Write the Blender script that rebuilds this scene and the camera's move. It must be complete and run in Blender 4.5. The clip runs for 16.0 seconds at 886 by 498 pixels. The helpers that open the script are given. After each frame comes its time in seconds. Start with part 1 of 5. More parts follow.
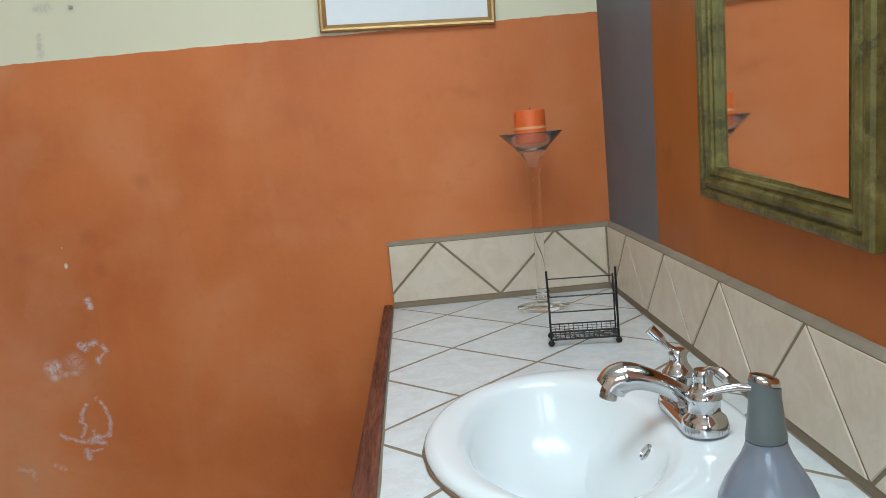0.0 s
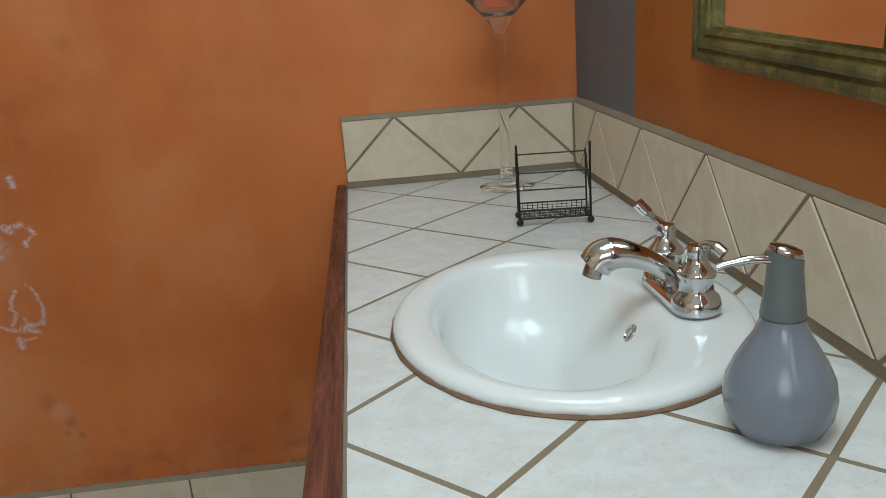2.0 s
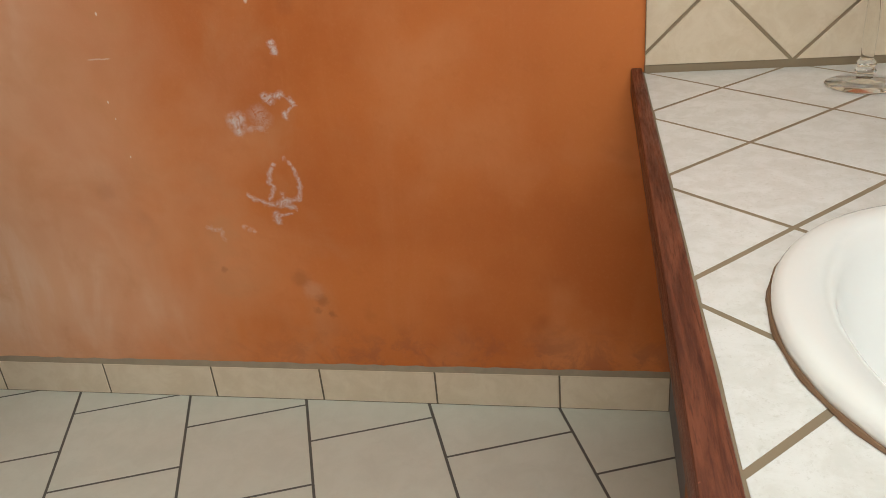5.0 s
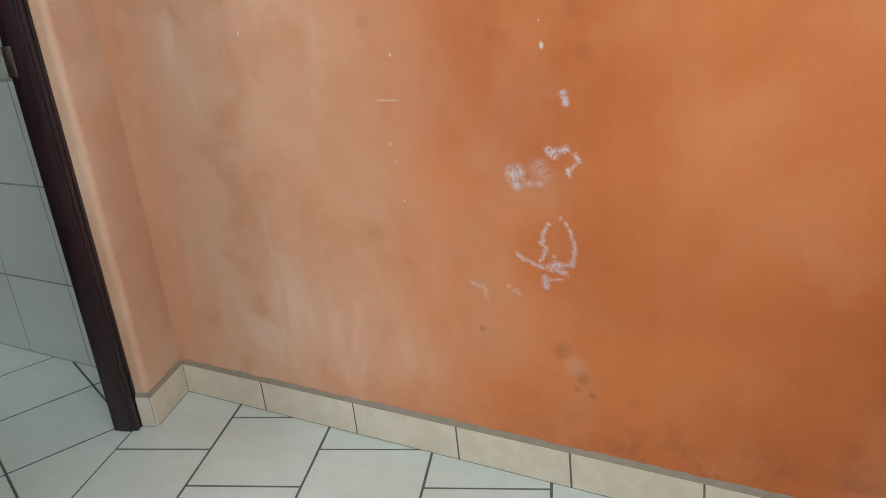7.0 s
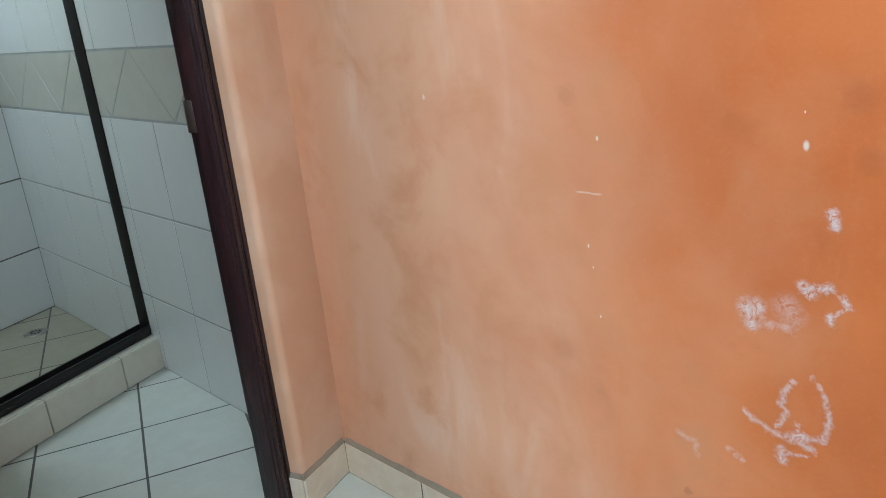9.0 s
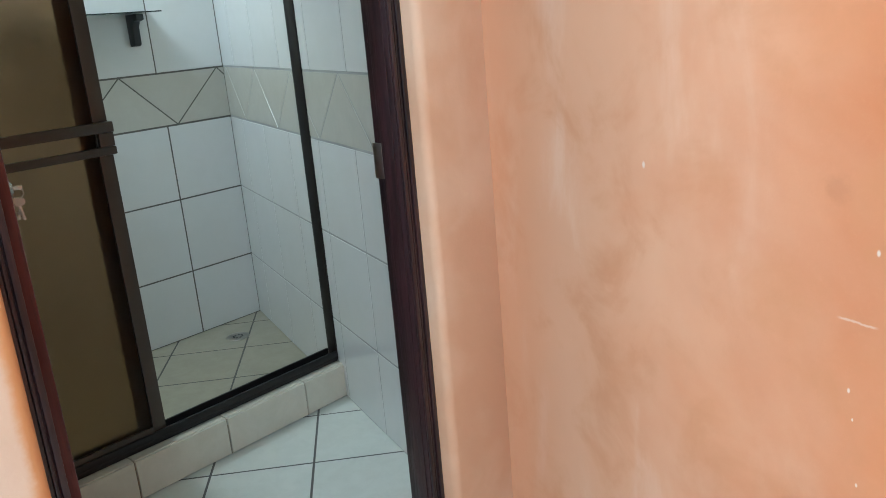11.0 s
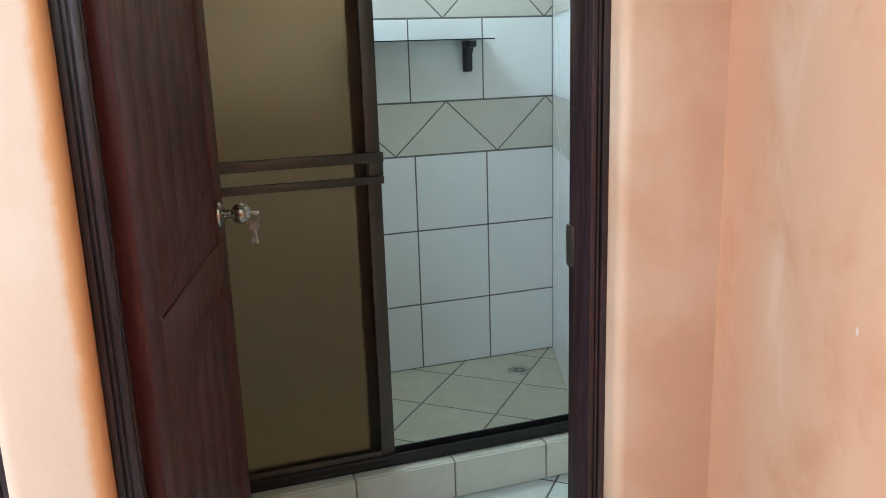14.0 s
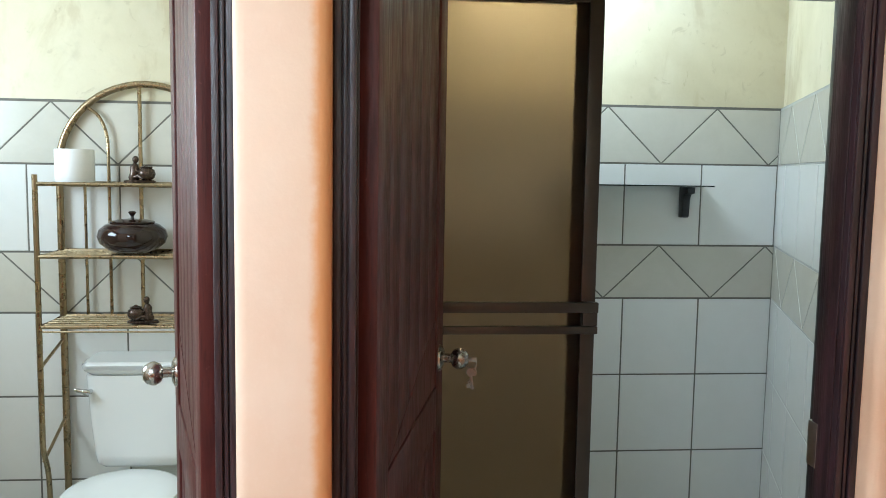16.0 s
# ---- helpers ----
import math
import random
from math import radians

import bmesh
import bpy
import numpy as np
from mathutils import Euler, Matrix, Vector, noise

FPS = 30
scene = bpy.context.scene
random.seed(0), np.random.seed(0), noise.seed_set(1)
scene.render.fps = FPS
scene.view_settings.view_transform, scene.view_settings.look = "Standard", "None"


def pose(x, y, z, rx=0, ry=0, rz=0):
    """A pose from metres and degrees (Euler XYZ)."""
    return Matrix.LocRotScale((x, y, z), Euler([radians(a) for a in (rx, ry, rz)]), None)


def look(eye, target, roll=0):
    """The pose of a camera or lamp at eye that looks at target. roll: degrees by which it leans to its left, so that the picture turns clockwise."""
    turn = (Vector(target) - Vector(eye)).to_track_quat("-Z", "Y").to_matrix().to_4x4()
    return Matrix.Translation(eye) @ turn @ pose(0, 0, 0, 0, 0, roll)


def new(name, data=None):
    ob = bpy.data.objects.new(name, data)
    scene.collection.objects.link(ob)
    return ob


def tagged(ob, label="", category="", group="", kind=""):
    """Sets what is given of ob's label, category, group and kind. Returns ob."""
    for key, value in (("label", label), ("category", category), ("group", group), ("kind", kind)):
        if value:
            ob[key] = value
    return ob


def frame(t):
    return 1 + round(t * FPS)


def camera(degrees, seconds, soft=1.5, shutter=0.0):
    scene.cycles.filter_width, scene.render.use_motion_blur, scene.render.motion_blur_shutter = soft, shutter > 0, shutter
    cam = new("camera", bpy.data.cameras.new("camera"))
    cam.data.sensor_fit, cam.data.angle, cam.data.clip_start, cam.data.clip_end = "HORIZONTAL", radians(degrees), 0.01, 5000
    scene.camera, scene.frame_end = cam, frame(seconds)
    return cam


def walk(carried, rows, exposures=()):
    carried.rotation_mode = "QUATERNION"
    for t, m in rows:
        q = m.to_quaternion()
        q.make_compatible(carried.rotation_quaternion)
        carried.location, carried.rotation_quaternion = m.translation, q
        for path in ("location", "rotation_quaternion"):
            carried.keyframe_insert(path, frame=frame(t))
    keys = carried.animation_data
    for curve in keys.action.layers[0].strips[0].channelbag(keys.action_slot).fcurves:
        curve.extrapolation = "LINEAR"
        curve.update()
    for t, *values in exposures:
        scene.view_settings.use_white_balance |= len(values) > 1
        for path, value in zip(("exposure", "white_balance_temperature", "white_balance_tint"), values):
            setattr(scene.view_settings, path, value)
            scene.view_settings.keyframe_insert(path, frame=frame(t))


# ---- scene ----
cam = camera(57.5, 16.0, 0.9)
PATH = [
    (0, (-0.478, -2.065, 1.286), (-0.439, -0.087, 0.994), -5.3),
    (0.5, (-0.482, -2.011, 1.253), (-0.383, -0.047, 0.892), -6.0),
    (1, (-0.488, -1.993, 1.231), (-0.337, -0.045, 0.8), -6.1),
    (1.5, (-0.502, -1.976, 1.231), (-0.336, -0.045, 0.737), -5.3),
    (2, (-0.514, -1.956, 1.239), (-0.36, -0.044, 0.673), -4.4),
    (2.5, (-0.515, -1.932, 1.252), (-0.4, -0.052, 0.579), -3.4),
    (3, (-0.51, -1.914, 1.268), (-0.464, -0.078, 0.477), -3.0),
    (3.5, (-0.51, -1.886, 1.269), (-0.57, -0.086, 0.399), -3.2),
    (4, (-0.534, -1.845, 1.272), (-0.671, -0.066, 0.368), -3.2),
    (4.5, (-0.599, -1.763, 1.271), (-0.825, 0.011, 0.376), -4.1),
    (5, (-0.671, -1.664, 1.264), (-1.047, 0.097, 0.393), -5.5),
    (5.2, (-0.697, -1.641, 1.272), (-1.144, 0.113, 0.423), -5.9),
    (7.3, (-0.769, -1.418, 1.241), (-1.798, 0.144, 0.534), -6.2),
    (7.5, (-0.777, -1.37, 1.244), (-1.834, 0.172, 0.534), -6.3),
    (8, (-0.834, -1.249, 1.258), (-1.994, 0.217, 0.548), -6.9),
    (8.5, (-0.906, -1.175, 1.276), (-2.207, 0.189, 0.61), -6.9),
    (9, (-0.941, -1.124, 1.293), (-2.344, 0.161, 0.676), -6.2),
    (9.2, (-0.948, -1.105, 1.294), (-2.392, 0.138, 0.684), -5.8),
    (11.3, (-1.197, -0.873, 1.35), (-2.945, -0.062, 0.812), -4.8),
    (11.5, (-1.227, -0.85, 1.352), (-2.995, -0.08, 0.824), -4.8),
    (12, (-1.276, -0.784, 1.359), (-3.103, -0.141, 0.859), -5.0),
    (12.5, (-1.297, -0.67, 1.358), (-3.176, -0.195, 0.864), -5.0),
    (13, (-1.295, -0.544, 1.357), (-3.213, -0.29, 0.849), -4.8),
    (13.5, (-1.297, -0.47, 1.379), (-3.231, -0.38, 0.875), -3.5),
    (14, (-1.288, -0.458, 1.409), (-3.231, -0.495, 0.938), -1.9),
    (14.5, (-1.281, -0.493, 1.432), (-3.237, -0.65, 1.043), -0.7),
    (15, (-1.262, -0.513, 1.464), (-3.221, -0.767, 1.151), 0.1),
    (15.5, (-1.255, -0.519, 1.483), (-3.205, -0.886, 1.238), 0.6),
    (16, (-1.278, -0.533, 1.508), (-3.207, -1.026, 1.316), 0.9),
]
EXPOSURES = [(0.0, -0.15, 5700, 2), (1.0, -0.38, 5850, 0), (1.5, -0.48, 5950, 0), (2.5, -0.58, 6100, 0), (3.5, -0.65, 6400, 0), (4.0, -0.64, 6650, 2), (4.5, -0.48, 6950, 7), (5.0, -0.12, 7150, 9),
             (7.3, 0.4, 5600, 2), (8.0, 0.48, 5480, 1), (9.0, 0.61, 5450, 2), (11.3, 0.95, 5500, 3), (12.5, 1.07, 5400, 2), (13.5, 1.1, 5350, 2), (15.0, 1.1, 5500, 3), (16.0, 0.87, 5700, 4)]
walk(cam, [(t, look(*row)) for t, *row in PATH], EXPOSURES)

# ---- world and light ----
world = bpy.data.worlds.new("world")
scene.world = world
world.use_nodes = True
wn = world.node_tree
sky = wn.nodes.new("ShaderNodeTexSky")
sky.sky_type, sky.sun_disc = "NISHITA", False
sky.sun_elevation, sky.sun_rotation = radians(48), radians(200)
wn.links.new(sky.outputs[0], wn.nodes["Background"].inputs[0])
wn.nodes["Background"].inputs[1].default_value = 0.1

SKEW = 19.5                                   # the west rooms stand askew to the north wall
WEST = pose(-2.67, 0, 0, 0, 0, SKEW)          # its x: east out of the west wall, y: north along it


def area_lamp(name, m, w, h, watts, colour):
    data = bpy.data.lights.new(name, "AREA")
    data.shape, data.size, data.size_y, data.energy, data.color = "RECTANGLE", w, h, watts, colour
    ob = new(name, data)
    ob.matrix_world = m
    return ob


DAY = (0.84, 0.95, 1.0)
# added fill lamps for the room, in assumed openings out of view
area_lamp("fill_light_room", WEST @ look((1.5, -2.23, 2.66), (1.5, -2.22, 0)), 0.86, 0.86, 24, DAY)
area_lamp("fill_light_east", look((0.06, -2.6, 1.75), (-2.0, -2.2, 1.5)), 0.9, 0.9, 11.5, DAY)
area_lamp("fill_light_high", look((0.05, -1.2, 2.3), (-1.0, -1.1, 1.5)), 1.15, 0.34, 11, DAY)
area_lamp("fill_light_south", look((-0.85, -3.42, 1.75), (-0.8, 0.0, 1.3)), 1.0, 0.9, 17, DAY)
# added lamps brightening shower and toilet; their openings are assumed, never in view
area_lamp("fill_light_shower", WEST @ look((-1.84, -0.36, 2.52), (-2.3, 0.1, 1.55)), 0.6, 0.6, 12, DAY)
area_lamp("fill_light_toilet", WEST @ look((-1.0, -2.99, 1.9), (-1.0, 0, 1.8)), 0.9, 0.6, 20, DAY)

# ---- materials ----


class Nodes:
    """A material's node tree with short ways to add to it."""

    def __init__(self, name):
        self.mat = bpy.data.materials.new(name)
        self.mat.use_nodes = True
        self.t = self.mat.node_tree
        self.b = self.t.nodes["Principled BSDF"]
        geo = self.t.nodes.new("ShaderNodeNewGeometry")
        self.pos = geo.outputs["Position"]

    def put(self, socket, value):
        if hasattr(value, "links"):
            self.t.links.new(value, socket)
        else:
            socket.default_value = value

    def math(self, op, a, b=0.0, c=None, clamp=False):
        n = self.t.nodes.new("ShaderNodeMath")
        n.operation, n.use_clamp = op, clamp
        self.put(n.inputs[0], a)
        self.put(n.inputs[1], b)
        if c is not None:
            self.put(n.inputs[2], c)
        return n.outputs[0]

    def noise(self, scale, detail=4.0, rough=0.55, vec=None, distort=0.0):
        n = self.t.nodes.new("ShaderNodeTexNoise")
        n.inputs["Scale"].default_value, n.inputs["Detail"].default_value = scale, detail
        n.inputs["Roughness"].default_value, n.inputs["Distortion"].default_value = rough, distort
        self.t.links.new(vec or self.pos, n.inputs["Vector"])
        return n.outputs["Fac"]

    def ramp(self, fac, lo, hi, a=0.0, b=1.0):
        n = self.t.nodes.new("ShaderNodeMapRange")
        n.interpolation_type = "SMOOTHSTEP"
        self.put(n.inputs["Value"], fac)
        for key, v in (("From Min", lo), ("From Max", hi), ("To Min", a), ("To Max", b)):
            self.put(n.inputs[key], v)
        return n.outputs["Result"]

    def mix(self, fac, a, b, kind="MIX"):
        n = self.t.nodes.new("ShaderNodeMix")
        n.data_type, n.blend_type = "RGBA", kind
        self.put(n.inputs[0], fac)
        self.put(n.inputs[6], (*a, 1) if isinstance(a, tuple) else a)
        self.put(n.inputs[7], (*b, 1) if isinstance(b, tuple) else b)
        return n.outputs[2]

    def xyz(self):
        n = self.t.nodes.new("ShaderNodeSeparateXYZ")
        self.t.links.new(self.pos, n.inputs[0])
        return n.outputs

    def stretch(self, sx, sy, sz):
        n = self.t.nodes.new("ShaderNodeVectorMath")
        n.operation = "MULTIPLY"
        self.t.links.new(self.pos, n.inputs[0])
        n.inputs[1].default_value = (sx, sy, sz)
        return n.outputs[0]

    def rand(self):
        return self.t.nodes.new("ShaderNodeObjectInfo").outputs["Random"]

    def bump(self, height, strength, distance=0.002):
        n = self.t.nodes.new("ShaderNodeBump")
        n.inputs["Strength"].default_value, n.inputs["Distance"].default_value = strength, distance
        self.put(n.inputs["Height"], height)
        self.put(self.b.inputs["Normal"], n.outputs[0])

    def done(self, colour, rough, metal=0.0, spec=0.5):
        self.put(self.b.inputs["Base Color"], (*colour, 1) if isinstance(colour, tuple) else colour)
        self.put(self.b.inputs["Roughness"], rough)
        self.put(self.b.inputs["Metallic"], metal)
        self.b.inputs["Specular IOR Level"].default_value = spec
        return self.mat


def plain(name, colour, rough=0.5, metal=0.0, vary=0.12, scale=20.0, bump=0.0, fine=160.0, spec=0.5):
    n = Nodes(name)
    dark = tuple(c * (1 - vary) for c in colour)
    light = tuple(min(1.0, c * (1 + vary)) for c in colour)
    col = n.mix(n.noise(scale), dark, light)
    col = n.mix(n.math("MULTIPLY", n.noise(fine, 2), 0.25), col, dark)
    if bump:
        n.bump(n.noise(fine, 3), bump, 0.001)
    return n.done(col, n.ramp(n.noise(scale * 1.7), 0.3, 0.7, max(0.02, rough - 0.06), rough + 0.06), metal, spec)


# salt bloom on the north wall: lines of (x, z, half width)
SALT_SOLID = [
    [(-1.361, 0.934, 0.0084), (-1.355, 0.919, 0.0096)], [(-1.482, 0.768, 0.0132), (-1.471, 0.753, 0.0204)], [(-1.465, 0.773, 0.0132), (-1.475, 0.744, 0.012)],
    [(-1.399, 0.82, 0.0084), (-1.386, 0.81, 0.009)], [(-1.386, 0.818, 0.0078), (-1.36, 0.823, 0.006)],
    [(-1.339, 0.809, 0.0054), (-1.334, 0.802, 0.0054)], [(-1.358, 0.778, 0.006), (-1.355, 0.773, 0.0066)], [(-1.42, 0.533, 0.0084), (-1.421, 0.518, 0.0102)],
    [(-1.408, 0.562, 0.009), (-1.385, 0.566, 0.01)]]
SALT_VEINS = [
    [(-1.357, 0.822, 0.003), (-1.339, 0.815, 0.003)], [(-1.334, 0.799, 0.0024), (-1.35, 0.78, 0.0024)],
    [(-1.407, 0.66, 0.0042), (-1.419, 0.638, 0.0054), (-1.426, 0.616, 0.0054), (-1.415, 0.603, 0.0048), (-1.43, 0.574, 0.0042)],
    [(-1.379, 0.675, 0.003), (-1.361, 0.653, 0.0036), (-1.353, 0.626, 0.0036), (-1.351, 0.592, 0.0048), (-1.36, 0.572, 0.0054)],
    [(-1.486, 0.584, 0.0048), (-1.457, 0.572, 0.0042), (-1.439, 0.56, 0.0048), (-1.41, 0.559, 0.0054)],
    [(-1.398, 0.586, 0.0048), (-1.393, 0.569, 0.0054), (-1.365, 0.571, 0.0048)], [(-1.413, 0.559, 0.0054), (-1.371, 0.551, 0.0042)], [(-1.411, 0.532, 0.003), (-1.38, 0.536, 0.003)]]
SALT_HAZE = [
    [(-1.422, 0.783, 0.0204), (-1.412, 0.77, 0.0204)], [(-1.449, 0.747, 0.0084), (-1.41, 0.749, 0.0084)], [(-1.606, 0.501, 0.0048), (-1.573, 0.495, 0.0054), (-1.569, 0.469, 0.0054)],
    [(-1.512, 0.501, 0.0054), (-1.485, 0.491, 0.0054)],
    [(-1.375, 1.60, 0.008), (-1.378, 1.555, 0.008)], [(-1.372, 1.665, 0.012), (-1.345, 1.668, 0.012)]]


def sponge_paint(name, deep, mid, pale, cream_from=None, grey_strip=False, salts=False, sheen_and_brush=False, reveal_tint=False, stains=False):
    """Sponged lime paint: three tones, brush streaks, small chips; above a height it may turn cream."""
    n = Nodes(name)
    x, y, z = n.xyz()
    big = n.noise(1.6, 4, 0.5, distort=0.3)
    mid_n = n.noise(3.6, 4, 0.5, distort=0.2)
    col = n.mix(n.ramp(big, 0.36, 0.62, 0.3, 1.0), deep, mid)
    col = n.mix(n.math("MULTIPLY", n.ramp(mid_n, 0.45, 0.75), 0.5), col, pale)
    streak = n.noise(3.0, 5, 0.6, vec=n.stretch(2.2, 2.2, 0.45), distort=0.8)
    col = n.mix(n.math("MULTIPLY", n.ramp(streak, 0.5, 0.8), 0.22), col, pale)
    grain = n.noise(110, 3, 0.7)
    col = n.mix(n.math("MULTIPLY", n.ramp(grain, 0.5, 0.72), 0.1), col, pale)
    col = n.mix(n.math("MULTIPLY", n.ramp(n.noise(18, 5, 0.7), 0.5, 0.75), 0.22), col, deep)
    blot = n.noise(7.0, 3, 0.5)
    col = n.mix(n.math("MULTIPLY", n.ramp(blot, 0.62, 0.8), 0.3), col, tuple(c * 0.6 for c in deep))
    if sheen_and_brush:
        # pale sheen and glare towards the west corner put into the colour; brushed streaks are paint
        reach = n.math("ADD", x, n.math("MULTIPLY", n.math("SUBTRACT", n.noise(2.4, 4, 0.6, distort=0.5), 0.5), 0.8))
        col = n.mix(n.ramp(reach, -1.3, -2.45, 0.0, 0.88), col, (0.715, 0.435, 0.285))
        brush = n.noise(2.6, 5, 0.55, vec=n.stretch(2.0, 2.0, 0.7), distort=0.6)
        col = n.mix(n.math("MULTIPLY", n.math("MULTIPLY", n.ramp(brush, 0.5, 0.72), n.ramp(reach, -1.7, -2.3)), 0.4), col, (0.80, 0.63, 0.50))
        # older, deeper paint shows through in clouds; the last stretch darkens steadily into the corner
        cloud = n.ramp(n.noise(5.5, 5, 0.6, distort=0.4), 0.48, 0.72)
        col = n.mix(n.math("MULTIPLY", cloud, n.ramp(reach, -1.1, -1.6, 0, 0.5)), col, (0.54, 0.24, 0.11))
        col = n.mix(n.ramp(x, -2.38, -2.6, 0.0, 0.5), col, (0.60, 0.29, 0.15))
    if reveal_tint:
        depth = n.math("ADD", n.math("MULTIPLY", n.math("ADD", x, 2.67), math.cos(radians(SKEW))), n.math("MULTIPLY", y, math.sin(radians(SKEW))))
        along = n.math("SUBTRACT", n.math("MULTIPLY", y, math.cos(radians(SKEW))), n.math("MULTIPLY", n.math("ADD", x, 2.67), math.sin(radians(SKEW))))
        # deeper orange north of the doorway; the tint also shades down its bright edge
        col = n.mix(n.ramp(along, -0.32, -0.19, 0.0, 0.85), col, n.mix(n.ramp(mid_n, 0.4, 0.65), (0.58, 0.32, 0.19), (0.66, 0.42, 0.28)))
        # orange band along the other jamb
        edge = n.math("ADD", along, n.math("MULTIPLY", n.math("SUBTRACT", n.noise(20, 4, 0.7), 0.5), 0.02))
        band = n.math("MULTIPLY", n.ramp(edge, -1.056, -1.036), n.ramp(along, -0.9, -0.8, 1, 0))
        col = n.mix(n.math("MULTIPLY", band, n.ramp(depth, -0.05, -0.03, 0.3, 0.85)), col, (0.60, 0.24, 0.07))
    if stains:
        drip = n.noise(2.2, 6, 0.65, vec=n.stretch(2.0, 2.0, 0.8), distort=0.6)
        col = n.mix(n.math("MULTIPLY", n.ramp(drip, 0.53, 0.68), 0.32), col, (0.40, 0.30, 0.15))
        col = n.mix(n.math("MULTIPLY", n.ramp(n.noise(13, 5, 0.7, distort=0.8), 0.6, 0.7), 0.3), col, (0.34, 0.27, 0.15))
    height = n.noise(60, 4, 0.6)
    if salts:
        # salt bloom and flaked paint: strokes from (x, z) to (x, z), half width
        wob = n.math("MULTIPLY", n.math("SUBTRACT", n.noise(60, 5, 0.75), 0.5), 0.03)
        wob2 = n.math("MULTIPLY", n.math("SUBTRACT", n.noise(50, 4, 0.7, vec=n.stretch(1, 1, -1.3)), 0.5), 0.03)
        px, pz = n.math("ADD", x, wob), n.math("ADD", z, wob2)
        mask = None
        for group, power in ((SALT_SOLID, 0.95), (SALT_VEINS, 0.7), (SALT_HAZE, 0.45)):
            for line in group:
                for (ax, az, ra), (bx, bz, rb) in zip(line, line[1:]):
                    ex, ez, r = bx - ax, bz - az, 0.5 * (ra + rb)
                    dx, dz = n.math("SUBTRACT", px, ax), n.math("SUBTRACT", pz, az)
                    k = n.math("DIVIDE", n.math("ADD", n.math("MULTIPLY", dx, ex), n.math("MULTIPLY", dz, ez)), ex * ex + ez * ez, clamp=True)
                    dx, dz = n.math("SUBTRACT", dx, n.math("MULTIPLY", k, ex)), n.math("SUBTRACT", dz, n.math("MULTIPLY", k, ez))
                    d = n.math("SQRT", n.math("ADD", n.math("MULTIPLY", dx, dx), n.math("MULTIPLY", dz, dz)))
                    m = n.ramp(d, 0.0, r * 1.45 + 0.0015, power, 0)
                    mask = m if mask is None else n.math("MAXIMUM", mask, m)
        flake = n.math("MULTIPLY", n.ramp(n.noise(75, 6, 0.8, distort=1.4), 0.36, 0.56), n.ramp(n.noise(31, 3, 0.6), 0.26, 0.46))
        white = n.math("MULTIPLY", mask, n.math("MULTIPLY", flake, 0.78))
        col = n.mix(n.math("MULTIPLY", mask, 0.16), col, tuple(c * 0.75 for c in deep))
        col = n.mix(white, col, (0.70, 0.66, 0.68))
        height = n.math("ADD", height, n.math("MULTIPLY", white, 2.5))
        # round chips down to the plaster
        for cx, cz, r in ((-2.177, 1.081, 0.0048), (-1.752, 1.02, 0.0036), (-1.781, 0.822, 0.003), (-1.773, 0.782, 0.002), (-1.761, 0.688, 0.0025), (-1.403, 1.077, 0.0018), (-1.4, 1.03, 0.006)):
            dx, dz = n.math("SUBTRACT", x, cx), n.math("MULTIPLY", n.math("SUBTRACT", z, cz), 0.6)
            d = n.math("SQRT", n.math("ADD", n.math("MULTIPLY", dx, dx), n.math("MULTIPLY", dz, dz)))
            col = n.mix(n.ramp(d, r * 0.3, r, 0.8, 0), col, (0.75, 0.68, 0.6))
        # brown smudges and one rubbed pale spot: x, z, radius, strength
        for cx, cz, r, k, tone in ((-1.39, 0.36, 0.028, 0.28, 0), (-1.345, 0.30, 0.02, 0.38, 0), (-1.325, 0.258, 0.012, 0.4, 0), (-1.36, 0.27, 0.012, 0.3, 0), (-1.365, 0.328, 0.03, 0.35, 1),
                                   (-1.813, 1.092, 0.022, 0.15, 0), (-1.332, 1.10, 0.027, 0.17, 0), (-1.314, 1.012, 0.024, 0.17, 0), (-1.588, 0.385, 0.009, 0.3, 0), (-1.851, 0.598, 0.03, 0.14, 0)):
            dx, dz = n.math("SUBTRACT", px, cx), n.math("SUBTRACT", pz, cz)
            d = n.math("SQRT", n.math("ADD", n.math("MULTIPLY", dx, dx), n.math("MULTIPLY", dz, dz)))
            col = n.mix(n.ramp(d, r * 0.3, r * 1.2, k, 0), col, (0.62, 0.36, 0.24) if tone else (0.20, 0.065, 0.03))
        # one long scratch
        sz = n.math("ABSOLUTE", n.math("SUBTRACT", z, n.math("ADD", 0.921, n.math("MULTIPLY", wob, 0.2))))
        sx = n.math("ABSOLUTE", n.math("SUBTRACT", x, -1.775))
        col = n.mix(n.math("MULTIPLY", n.ramp(sz, 0.0005, 0.0025, 0.6, 0), n.ramp(sx, 0.02, 0.032, 1, 0)), col, (0.7, 0.55, 0.45))
        # damp stains low on the wall
        low = n.math("MULTIPLY", n.ramp(z, 0.12, 0.27, 1, 0), n.ramp(n.noise(11, 5, 0.7, distort=0.6), 0.44, 0.62))
        col = n.mix(n.math("MULTIPLY", low, n.ramp(x, -1.75, -1.1, 0.08, 0.45)), col, (0.26, 0.085, 0.05))
    if cream_from is not None:
        edge = n.math("ADD", cream_from, n.math("MULTIPLY", n.math("SUBTRACT", n.noise(14, 4, 0.7), 0.5), 0.012))
        cream = n.mix(n.noise(4, 5), (0.68, 0.62, 0.42), (0.74, 0.69, 0.52))
        col = n.mix(n.ramp(n.math("SUBTRACT", z, edge), -0.001, 0.001), col, cream)
        if salts:
            col = n.mix(n.math("MULTIPLY", white, n.ramp(z, 1.52, 1.55)), col, (0.22, 0.21, 0.19))
